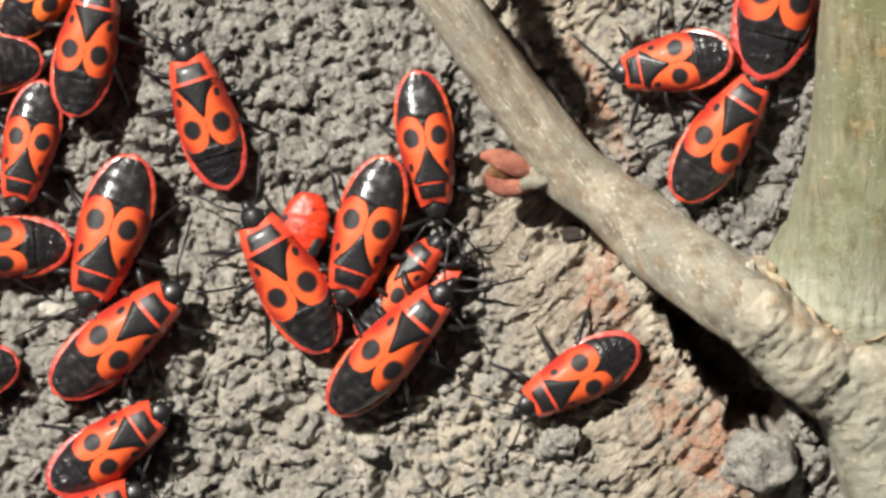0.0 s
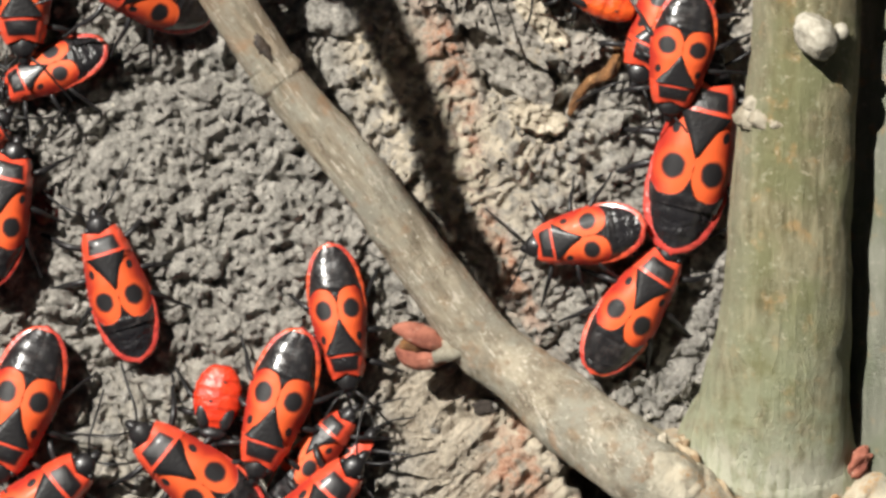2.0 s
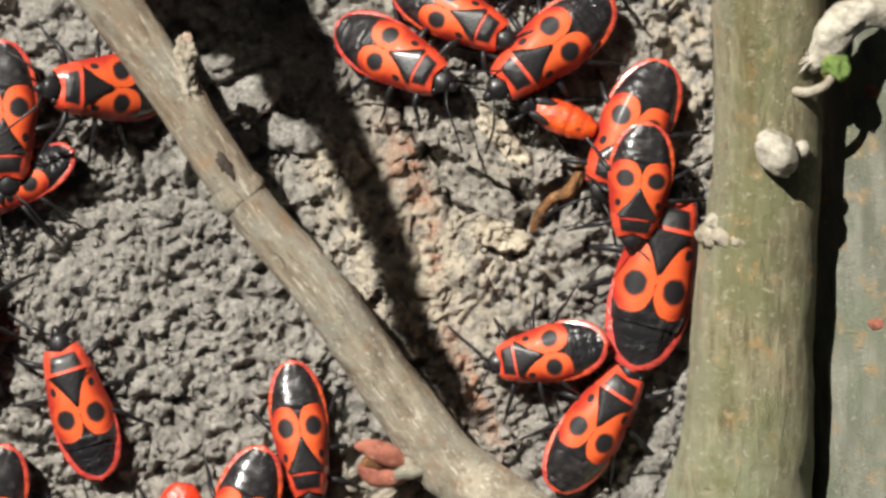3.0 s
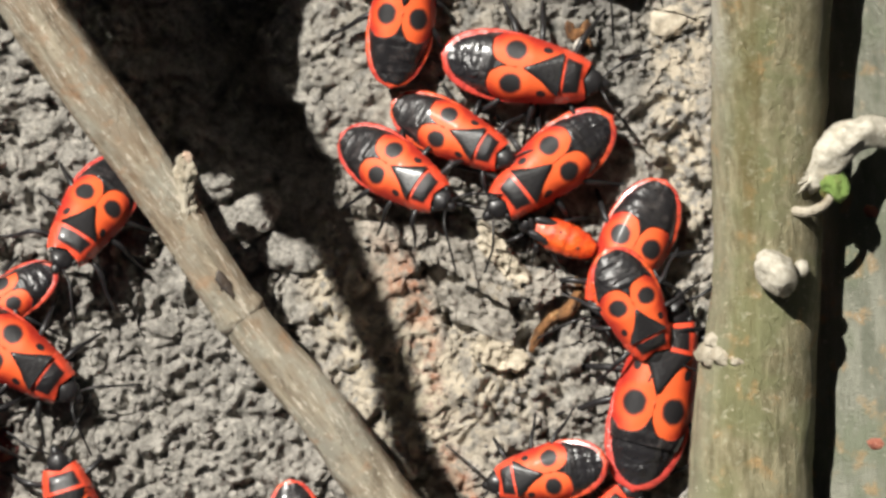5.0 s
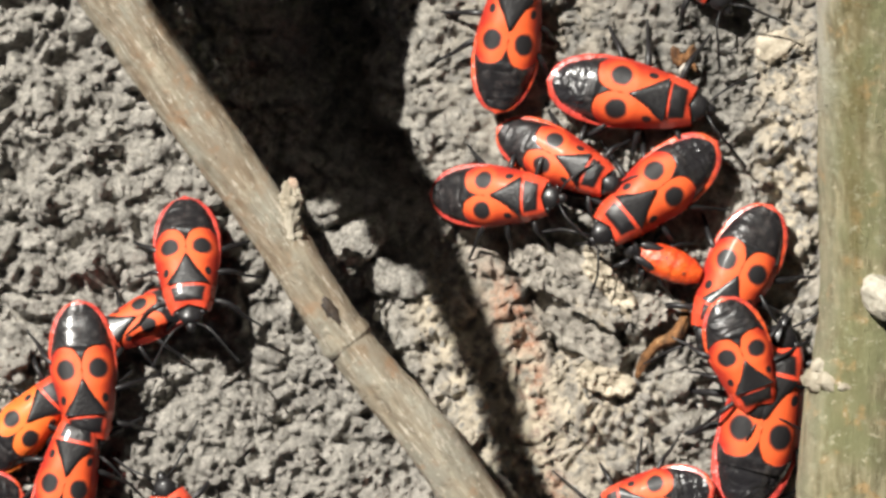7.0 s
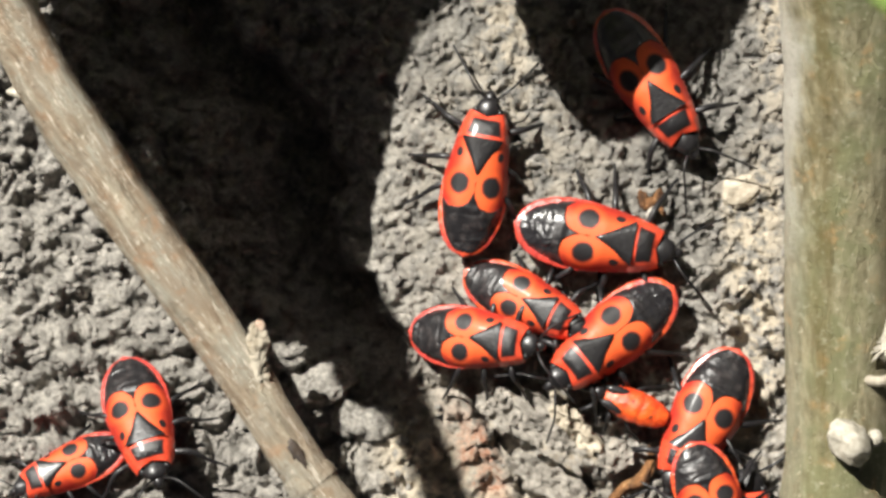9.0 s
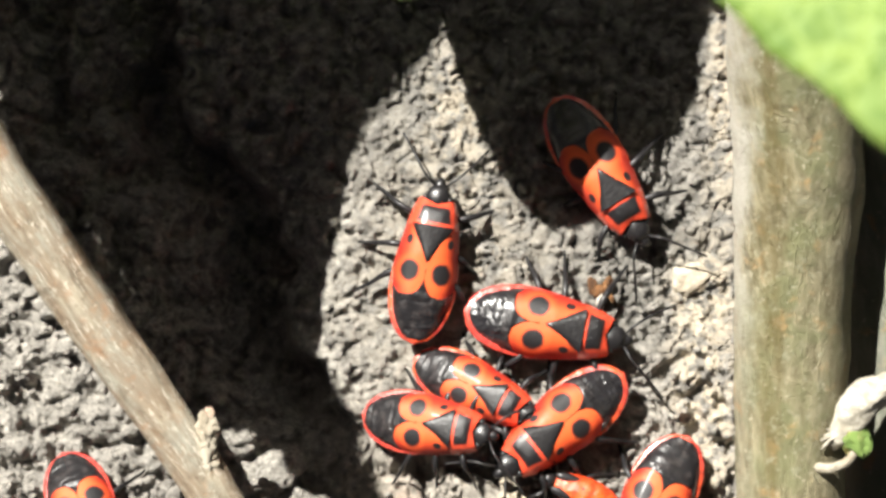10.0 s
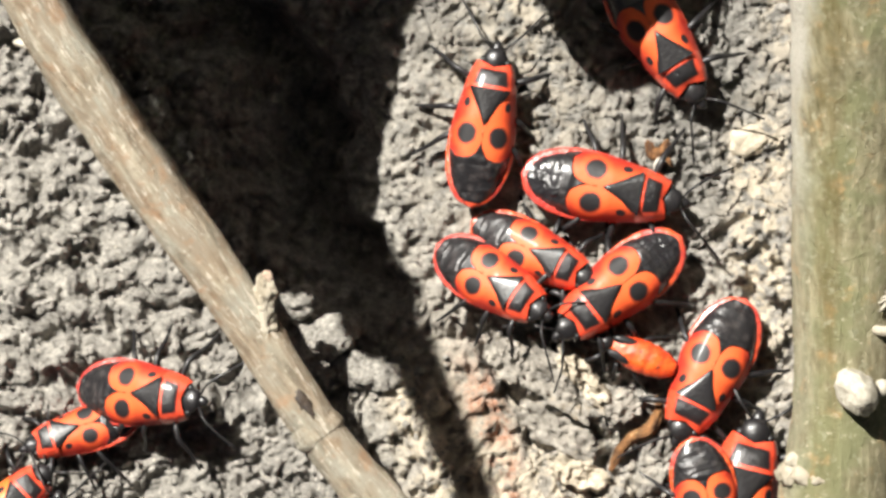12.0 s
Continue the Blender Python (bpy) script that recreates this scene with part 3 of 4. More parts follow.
def add_leaf(parent, at, turn, length, width, stalk, bend=0.12, blunt=0.58):
    """A leaf part with a midrib and a stalk that runs to the point stalk."""
    bm = bmesh.new()
    shape = (length, width, bend, blunt)
    leaf_blade(bm, shape)
    blade = part("leaf", bm, LEAF, parent, "sunlit green leaf with pale veins")
    m = pose(*(c * MM for c in at), *turn)
    blade.matrix_local = Matrix.Translation(-parent.location) @ m
    bm = bmesh.new()
    tube(bm, [(*leaf_point(0.5, v, *shape), 0.34 - 0.26 * v) for v in (0.01, 0.15, 0.3, 0.45, 0.6, 0.75, 0.9)], 4, 8)
    part("midrib", bm, LEAF_VEIN, blade, "pale leaf midrib")
    bm = bmesh.new()
    s = m.translation / MM
    tube(bm, [(*s, 0.5), (*((s + Vector(stalk)) * 0.5 + Vector((0, 0, 3))), 0.55), (*stalk, 0.65)], 6, 8)
    st = part("leaf_stalk", bm, LEAF_VEIN, parent, "thin pale green leaf stalk")
    st.matrix_local = Matrix.Translation(-parent.location)
    return blade


def shifted(ob, parent):
    ob.matrix_local = Matrix.Translation(-parent.location)
    return ob


FRINGE = ((23.0, 0.9), (22.3, -0.9), (23.0, -2.6), (24.8, -4.1), (27.3, -5.3), (30.7, -5.8), (34.0, -5.2), (36.5, -3.0))
RIDGES = (((15.8, 0.4, 5.4, 1.9), (21.3, -3.6, 10.0, 2.6)), ((21.3, -3.6, 10.0, 2.6), (25.0, -7.0, 9.0, 2.9)), ((25.0, -7.0, 9.0, 2.7), (29.5, -9.5, 6.8, 3.7)),
          ((29.5, -9.5, 6.8, 3.7), (33.5, -16.5, 5.2, 4.8)), ((33.5, -16.5, 5.2, 4.8), (39, -36, 1, 6.0)), ((22.4, -2.2, 5.2, 1.6), (25.0, -6.4, 6.0, 2.4)), ((25.6, -7.4, 5.6, 2.6), (36.0, -8.6, 4.6, 3.4)),
          ((36, -7, 5.6, 3.8), (38, -20, 5.2, 6)))


def stump_mesh():
    """The broad woody mass where twig, stem and root meet: ridges that blend into one another."""
    xs, ys = np.arange(16, 50, 0.22), np.arange(-40, 3, 0.22)
    x, y = np.meshgrid(xs, ys)
    total = np.zeros_like(x)
    for (ax, ay, az, ar), (bx, by, bz, br) in RIDGES:
        t = np.clip(((x - ax) * (bx - ax) + (y - ay) * (by - ay)) / ((bx - ax) ** 2 + (by - ay) ** 2), 0, 1)
        d = np.hypot(x - ax - t * (bx - ax), y - ay - t * (by - ay))
        d = d + 0.9 * (fractal(x / 2.6, y / 2.6, 201, 3) - 0.44)
        z, r = az + t * (bz - az), ar + t * (br - ar)
        h = np.where(d < r, z + r * np.sqrt(np.maximum(0, 1 - (d / r) ** 2)) * 0.85, z - 26.0 * (d - r))
        total += np.exp(np.clip(h * 1.3, -60, 60))
    edge = np.full_like(x, 9.0)
    for (ax, ay), (bx, by) in zip(FRINGE, FRINGE[1:]):
        t = np.clip(((x - ax) * (bx - ax) + (y - ay) * (by - ay)) / ((bx - ax) ** 2 + (by - ay) ** 2), 0, 1)
        edge = np.minimum(edge, np.hypot(x - ax - t * (bx - ax), y - ay - t * (by - ay)))
    z = np.log(total + 1e-20) / 1.3
    z += 1.5 * (fractal(x / 4.6, y / 4.6, 205, 4) - 0.47) + 0.35 * (fractal(x / 0.7, y / 0.7, 207, 3) - 0.44) + 0.6 * (fractal((x - y) / 0.9, (x + y) / 2.4, 211, 4) - 0.46)
    z -= 0.4 * (1 - ramp(np.abs(fractal((x + y) / 6.0, (x - y) / 2.6, 241, 4) - 0.46), 0.0, 0.025)) + 0.15 * (1 - ramp(np.abs(fractal(x / 1.4, y / 1.4, 247, 3) - 0.44), 0.0, 0.05))
    z += 0.7 * np.exp(-(edge / 0.4) ** 2) * fractal(x / 1.3, y / 1.3, 219, 4)
    keep = z > -7
    z = np.maximum(z, -8)
    nx, ny = len(xs), len(ys)
    i = (np.arange(ny - 1)[:, None] * nx + np.arange(nx - 1)[None, :]).ravel()
    faces = np.stack([i, i + 1, i + nx + 1, i + nx], 1)
    faces = faces[keep.ravel()[faces].any(1)]
    used = np.unique(faces)
    where = np.zeros(nx * ny, int)
    where[used] = np.arange(len(used))
    me = bpy.data.meshes.new("stump")
    me.from_pydata((np.stack([x.ravel(), y.ravel(), z.ravel()], 1)[used] * MM).tolist(), [], where[faces].tolist())
    me.polygons.foreach_set("use_smooth", [True] * len(me.polygons))
    for name, width in (("fringe", 0.6), ("collar", 2.0)):
        me.attributes.new(name, "FLOAT", "POINT").data.foreach_set("value", np.exp(-(edge.ravel()[used] / width) ** 2).astype(np.float32))
    me.materials.append(STUMP_BARK)
    return me


def build_shoot():
    plant = empty("tree_shoot", (29, -8, 0), "green-grey young tree shoot with a dry side twig", "tree shoot")
    bm = bmesh.new()
    tube(bm, [(29.6, -8, -3.5, 4.2), (29.0, -4.9, 1.2, 7.0), (29.0, -3.6, 2.2, 7.3), (29.0, -2.9, 2.8, 6.75), (29.0, -1.0, 4.0, 6.4), (29.3, 2, 5.6, 5.3), (29.9, 9.5, 7.5, 4.45), (30.2, 18, 8.5, 4.1), (30.9, 26, 9.5, 3.75),
              (30.9, 33, 10.5, 3.75), (31.0, 44, 13, 4.05), (31.1, 52, 16, 4.4), (30.3, 60, 20, 4.35), (29.0, 72, 30, 4.2), (25, 92, 60, 4.0), (23, 112, 120, 3.5), (22, 125, 190, 2.6)], 9, 40, 0.05, 3.0)
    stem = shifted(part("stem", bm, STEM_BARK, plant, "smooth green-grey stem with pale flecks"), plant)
    # how far each point faces left; the bark's bands and painted shade follow it
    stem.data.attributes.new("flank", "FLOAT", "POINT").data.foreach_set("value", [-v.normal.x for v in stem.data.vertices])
    stump = new("stump", stump_mesh())
    stump.parent = plant
    tagged(shifted(stump, plant), "weathered grey knotty stem base with a rusty fringe")
    bm = bmesh.new()
    tube(bm, [(29, -9.5, -3.0, 2.8), (26.6, -7.4, 0.6, 2.3), (24.0, -5.3, 6.2, 2.3), (21.1, -3.5, 9.4, 2.6), (15.4, 0.65, 6.6, 2.7), (11.51, 3.93, 4.4, 2.25), (8.65, 6.25, 3.6, 2.3), (4.3, 12.23, 4.4, 2.05), (0.35, 17.8, 5.8, 1.85), (-5.2, 24.5, 6.3, 1.72),
              (-11.35, 34.0, 7.5, 1.85), (-18.9, 44.7, 8.8, 2.1), (-25.1, 54.7, 10, 2.05), (-28.0, 63.6, 12, 2.1), (-34, 80, 18, 1.4), (-40, 98, 30, 1.0)], 9, 28, 0.07, 1.0)
    twig = shifted(part("twig", bm, TWIG_BARK, plant, "dry grey-brown twig with swollen nodes"), plant)

    def on_twig(name, bm, mat, label):
        return part(name, bm, mat, twig, label)
    bm = bmesh.new()
    tube(bm, [(-5.9, 25.3, 6.35, 1.68), (-5.4, 24.7, 6.3, 1.84), (-5.15, 24.35, 6.25, 1.9), (-4.9, 24.0, 6.2, 1.72)], 4, 24, 0.05)
    on_twig("node_ring", bm, TWIG_BARK, "swollen ring on the twig")
    bm = bmesh.new()
    tube(bm, [(-19.3, 45.35, 8.9, 1.9), (-18.85, 44.65, 8.85, 2.08), (-18.4, 44.0, 8.75, 1.9)], 4, 24, 0.05)
    on_twig("node_ring", bm, TWIG_BARK, "swollen ring on the twig")
    bm = bmesh.new()
    tube(bm, [(-23.6, 50.6, 9.4, 0.4), (-24.3, 50.8, 9.6, 0.5), (-25.0, 51.05, 9.6, 0.5), (-25.7, 51.2, 9.4, 0.36), (-26.2, 51.25, 9.2, 0.12)], 6, 14, 0.25, 8.0)
    on_twig("bud", bm, FELT, "small pale bud at the twig's flank")
    bm = bmesh.new()
    lump(bm, (-6.35, 26.75, 8.15), (0.45, 1.4, 0.25), 2.0, 0.45, 4, 0.55)
    on_twig("leaf_scar", bm, black_material("dark brown leaf scar", 0.6, (0.05, 0.035, 0.025)), "dark sunken leaf scar")
    bm = bmesh.new()
    tube(bm, [(-7.4, 27.4, 5.9, 0.3), (-8.3, 29.6, 6.9, 0.7), (-8.9, 31.0, 7.6, 0.86), (-8.9, 32.2, 8.1, 0.74), (-8.9, 33.2, 8.6, 0.66), (-8.9, 34.1, 8.8, 0.74), (-8.95, 34.9, 8.9, 0.55), (-9.0, 35.4, 8.9, 0.25)], 10, 30, 0.3, 4.0)
    for v in bm.verts:
        q = v.co / MM
        v.co += Vector((0.8, 0.3, 0.8)) * MM * (0.30 * noise.noise(q * 1.4) + 0.22 * noise.noise(q * 3.3))
    on_twig("spur", bm, BUD_PALE, "rough pale conical spur on the twig")
    bm = bmesh.new()
    lump(bm, (-8.7, 35.2, 9.2), (0.34, 0.42, 0.3), 4.0, 0.4, 3, 0.3)
    on_twig("bud", bm, BUD_TIP, "dry pinkish-brown bud tip")
    bm = bmesh.new()
    tube(bm, [(8.5, 6.1, 4.2, 1.4), (6.9, 5.5, 4.2, 1.0), (5.6, 5.2, 3.8, 0.8)], 6, 18, 0.6, 9.0)
    on_twig("bud_base", bm, STUMP_BARK, "knobbly bud base")
    bm = bmesh.new()
    tube(bm, [(6.2, 5.6, 4.0, 0.45), (5.3, 6.1, 4.3, 0.75), (4.4, 6.5, 4.4, 0.8), (3.5, 6.8, 4.3, 0.6), (2.7, 6.9, 4.0, 0.22)], 6, 16, 0.12, 3.0)
    bud = on_twig("bud", bm, BUD_PINK, "open pinkish-brown bud with two parted scales")
    bm = bmesh.new()
    tube(bm, [(6.3, 5.2, 3.8, 0.6), (5.4, 4.8, 3.7, 0.75), (4.4, 4.7, 3.7, 0.75), (3.6, 5.0, 3.8, 0.65), (2.95, 5.6, 3.9, 0.25)], 6, 16, 0.12, 5.0)
    part("bud_scale", bm, BUD_PINK, bud, "pinkish lower bud scale")
    bm = bmesh.new()
    lump(bm, (4.3, 5.75, 3.9), (1.3, 0.55, 0.6), 2.0, 0.3, 3, 0.1)
    part("bud_heart", bm, AMBER, bud, "amber inside of the opened bud")
    for x, y, z in ((31.2, 27.2, 14.2),):
        bm = bmesh.new()
        lump(bm, (x, y, z), (1.25, 1.7, 1.8), 3.0, 0.2, 4, 0.7)
        lump(bm, (x - 0.4, y + 0.7, z + 0.3), (0.6, 0.8, 0.6), 9.0, 0.5, 3, 0.2)
        lump(bm, (x + 1.8, y + 0.3, z - 0.8), (0.55, 0.6, 0.5), 5.0, 0.2, 2)
        shifted(part("bud", bm, FELT, plant, "white felted bud on the stem"), plant)
    bm = bmesh.new()
    for x, y, z, a, b in ((26.9, 21.7, 10.8, 1.0, 0.85), (27.9, 21.5, 11.75, 1.0, 0.6), (28.9, 21.2, 12.2, 0.7, 0.35), (27.2, 22.6, 11.0, 0.6, 0.5)):
        lump(bm, (x, y, z), (a, b, 0.32), x * 3, 0.5, 3, -0.2)
    shifted(part("bark_scar", bm, BUD_PALE, plant, "pale raised scar"), plant)
    bm = bmesh.new()
    for x, y, z, a, b, turn, seed in ((34.6, -2.6, 6.2, 1.6, 0.8, 0.7, 2.0), (35.6, -4.2, 5.4, 1.0, 1.5, 0.2, 5.0), (33.8, -5.0, 5.6, 1.3, 0.7, -0.4, 8.0), (35.3, -6.4, 5.0, 1.2, 1.0, 0.9, 11.0)):
        lump(bm, (x, y, z), (a, b, 0.7), seed, 0.55, 4, turn)
    shifted(part("bark_flake", bm, BUD_PINK, plant, "flaking red-brown bark at the stem's collar"), plant)
    bm = bmesh.new()
    tube(bm, [(22.6, -0.6, 5.6, 0.2), (22.9, -1.6, 8.1, 0.36), (23.5, -2.6, 8.9, 0.2), (24.8, -3.9, 9.4, 0.42), (27.0, -4.9, 8.9, 0.2), (29.8, -5.3, 8.8, 0.32), (33.2, -5.0, 7.4, 0.4), (35.6, -3.4, 5.4, 0.2)], 10, 14, 0.95, 7.0)
    for v in bm.verts:
        q = v.co / MM
        v.co += Vector((noise.noise(q * 0.9), noise.noise(q * 0.9 + Vector((9, 4, 2))), 0.6 * noise.noise(q * 2.0))) * 0.75 * MM
    shifted(part("collar_fringe", bm, FRINGE_BARK, plant, "ragged cream and rust fringe round the collar"), plant)
    bm = bmesh.new()
    lump(bm, (21.0, -1.3, 9.7), (0.45, 1.2, 0.6), 3.0, 0.5, 4, -0.25)
    shifted(part("splinter", bm, CREAM, plant, "pale cream splinter of bark"), plant)
    side = [(33.2, 33.4, 12.3, 0.9), (34.3, 34.3, 13.2, 1.15), (36.0, 36.2, 13.5, 1.15), (38.0, 36.8, 13.2, 1.1), (41, 36.0, 12.5, 1.1), (45, 33.5, 11.5, 1.1)]
    bm = bmesh.new()
    tube(bm, side, 8, 22, 0.34, 6.0)
    shoot = shifted(part("side_shoot", bm, FELT, plant, "pale curled side shoot"), plant)
    bm = bmesh.new()
    lump(bm, (35.2, 33.2, 13.4), (1.0, 1.2, 0.9), 4.0, 0.3, 4, 0.4)
    part("bud", bm, BUD_GREEN, shoot, "fresh green bud")
    bm = bmesh.new()
    tube(bm, [(32.0, 31.6, 13.0, 0.35), (33.2, 31.3, 13.7, 0.38), (34.4, 31.7, 13.7, 0.35), (35.0, 32.4, 13.5, 0.3)], 4, 8, 0.1)
    part("bud_scale", bm, BUD_PALE, shoot, "pale curved bud scale")
    bm = bmesh.new()
    for k in range(9):
        a, d = 2.2 + 0.28 * k, 1.3 + 0.5 * math.sin(3.7 * k)
        tube(bm, [(33.9, 33.9, 13.2, 0.22), (33.7 + 0.6 * d * math.cos(a), 33.9 + 0.6 * d * math.sin(a), 13.7, 0.14), (33.6 + d * math.cos(a), 34.0 + d * math.sin(a), 13.9, 0.05)], 3, 6)
    part("tuft", bm, FELT, shoot, "pale hairy tuft at the shoot's tip")
    add_leaf(plant, (3.0, 84.85, 24), (-2, 0, 185), 23, 19, (24.5, 96, 68), 0.05, 0.46)
    # unseen leaf, added to cast the right lobe of the leaf shadow
    add_leaf(plant, (6.0, 87.35, 24), (-2, 0, 200), 17, 8.5, (24.3, 97, 72), 0.02, 0.4)
    add_leaf(plant, (17.6, 76.5, 93), (14, 4, 213), 50, 29, (23.4, 108, 108), 0.05)
    # another leaf out of view, added to widen that shadow lobe
    add_leaf(plant, (-1.4, 104.9, 40), (-2, 0, 186), 27, 12.5, (24, 104, 84), 0.02, 0.42)
    return plant


build_shoot()


def build_second_stem():
    plant = empty("young_tree", (46, -30, 0), "thick smooth grey-green stem behind the shoot", "tree")
    bm = bmesh.new()
    tube(bm, [(43.4, -50, -6, 9), (42.4, -20, -2, 8.6), (41.7, 10, 0.6, 8.4), (41.8, 32, 1.2, 8.4), (42.1, 50, 6.6, 8.4), (42.1, 70, 13, 8.2), (42, 100, 26, 8), (42, 130, 48, 7.6)], 8, 48, 0.03, 12.0)
    shifted(part("trunk", bm, GREY_BARK, plant), plant)
    for x, y, z in ((38.7, 15.5, 8.4), (38.4, 31.5, 8.8), (39.6, 42.5, 12.0)):
        bm = bmesh.new()
        lump(bm, (x, y, z), (0.7, 0.45, 0.35), x, 0.3, 2)
        shifted(part("lichen_spot", bm, BUD_PINK, plant, "small pink spot on bark"), plant)


build_second_stem()


def build_shade_shoot():
    """A tall unseen leafy shoot beside the view, added so that its leaves shade the hollow."""
    plant = empty("leafy_shoot", (-90, 125, 0), "unseen leafy shoot added to shade the bark", "tree shoot")
    bm = bmesh.new()
    # bent so that its shadow makes the dark strip on the ground
    tube(bm, [(-90, 125, -4, 2.6), (-86, 126, 30, 2.4), (-68, 113, 62, 2.2), (-42.4, 85.1, 71, 1.68), (-38.4, 77.1, 72, 1.68), (-34.7, 69.3, 72, 1.5), (-33.3, 65.4, 72, 1.35), (-32.2, 61.2, 72, 1.3), (-29.8, 57.4, 72, 1.2), (-28.8, 55.3, 72, 0.85)], 8, 14, 0.05)
    shifted(part("stem", bm, STEM_BARK, plant), plant)
    add_leaf(plant, (-36.5, 109.0, 51), (-2, 0, 184.5), 45, 28.4, (-84, 126, 50), 0.02, 0.92)
    add_leaf(plant, (-32.4, 118.5, 60), (-2, 0, 183), 26, 24, (-80, 125, 60), 0.02)
    bm = bmesh.new()
    # made-up branch that closes the lit gap beside the twig
    tube(bm, [(-89, 126, 20, 2.2), (-78, 128, 50, 2.1), (-62.2, 122.6, 60, 3.9), (-55.6, 107.0, 60, 3.9), (-51.8, 98.1, 60, 3.8), (-45.8, 87.7, 60, 4.1), (-38.7, 75.9, 60, 3.9), (-37.9, 73.3, 60, 2.2)], 8, 14, 0.05)
    shifted(part("side_branch", bm, STEM_BARK, plant), plant)
    # small leaf added to widen the shade above the strip
    add_leaf(plant, (-28.8, 67.6, 51), (-2, 0, 180), 6.0, 6.2, (-40, 84, 70), 0.02)


build_shade_shoot()


# ---- loose pieces on the ground ----
def piece(name, at, size, mat, label, category, seed, turn=0.0, rough=0.3):
    bm = bmesh.new()
    z = top(*at) + size[2] * 0.35
    lump(bm, (0, 0, 0), size, seed, rough, 4)
    for v in bm.verts:
        q = v.co / MM
        v.co += v.co.normalized() * MM * 0.28 * (noise.noise(q * 1.1 + Vector((seed, 0, 0))) + 0.6 * noise.noise(q * 2.6) + 0.4 * noise.noise(q * 5.5)) * min(1.0, size[2])
    ob = part(name, bm, mat)
    ob.matrix_world = pose(at[0] * MM, at[1] * MM, z * MM, 0, 0, turn)
    return tagged(ob, label, category)


piece("pebble", (-27.9, -4.3), (0.9, 0.6, 0.5), PEBBLE, "small white pebble on grey soil", "pebble", 1.0)
piece("soil_clod", (-4.6, 31.2), (2.4, 1.4, 1.2), SOIL, "grey soil clod at the hollow's rim", "clod", 2.0, 25)
piece("soil_clod", (-2.0, 28.6), (2.2, 1.3, 1.1), SOIL, "rough grey soil clod beside the hollow", "clod", 3.0, -15)
piece("soil_clod", (22.3, -15.0), (2.6, 2.2, 1.9), SOIL, "large round grey clod by the stem base", "clod", 4.0, 10)
piece("soil_clod", (-6.9, 33.6), (1.3, 1.1, 0.9), SOIL, "small grey clod in the shaded hollow", "clod", 5.0, 40)
piece("seed_husk", (9.2, 1.0), (0.9, 0.6, 0.5), HUSK_DARK, "small dark shrivelled seed husk", "seed", 6.0, 0)


def shed_skin():
    """A crumpled translucent skin beside a resting bug."""
    skin = empty("shed_skin", (18.4, 43.9, 0), "crumpled amber shed insect skin with pale glints", "insect skin")
    for k, (x, y, a, b, turn) in enumerate(((0.1, -0.5, 0.5, 0.3, 0.9), (-0.5, 0.5, 0.35, 0.7, 0.2), (0.5, 0.6, 0.3, 0.6, -0.5), (0.7, -0.2, 0.6, 0.22, -0.9), (0, 0.2, 0.5, 0.4, 0.3))):
        bm = bmesh.new()
        lump(bm, (x, y, 0.5 + 0.3 * (k == 0)), (a, b, 0.3), 3.0 + k, 0.5, 3, turn)
        # first flap in pale stone colour, a painted white glint
        part("flap", bm, (PEBBLE if k == 0 else AMBER), skin)
    skin.location.z = (top(18.4, 43.9) + 0.2) * MM


shed_skin()
piece("husk", (-21.8, 15.4), (0.9, 1.3, 0.4), RUST_HUSK, "flat dark red husk on grey soil", "husk", 8.0, -25)
piece("bark_flake", (24.8, 45.0), (1.35, 1.05, 0.45), CREAM, "pale cream flake of bark by the stem", "bark flake", 9.0, 30)
piece("soil_clod", (8.4, -13.5), (1.3, 1.0, 0.9), SOIL, "small rough grey clod on brown bark", "clod", 11.0, 30)


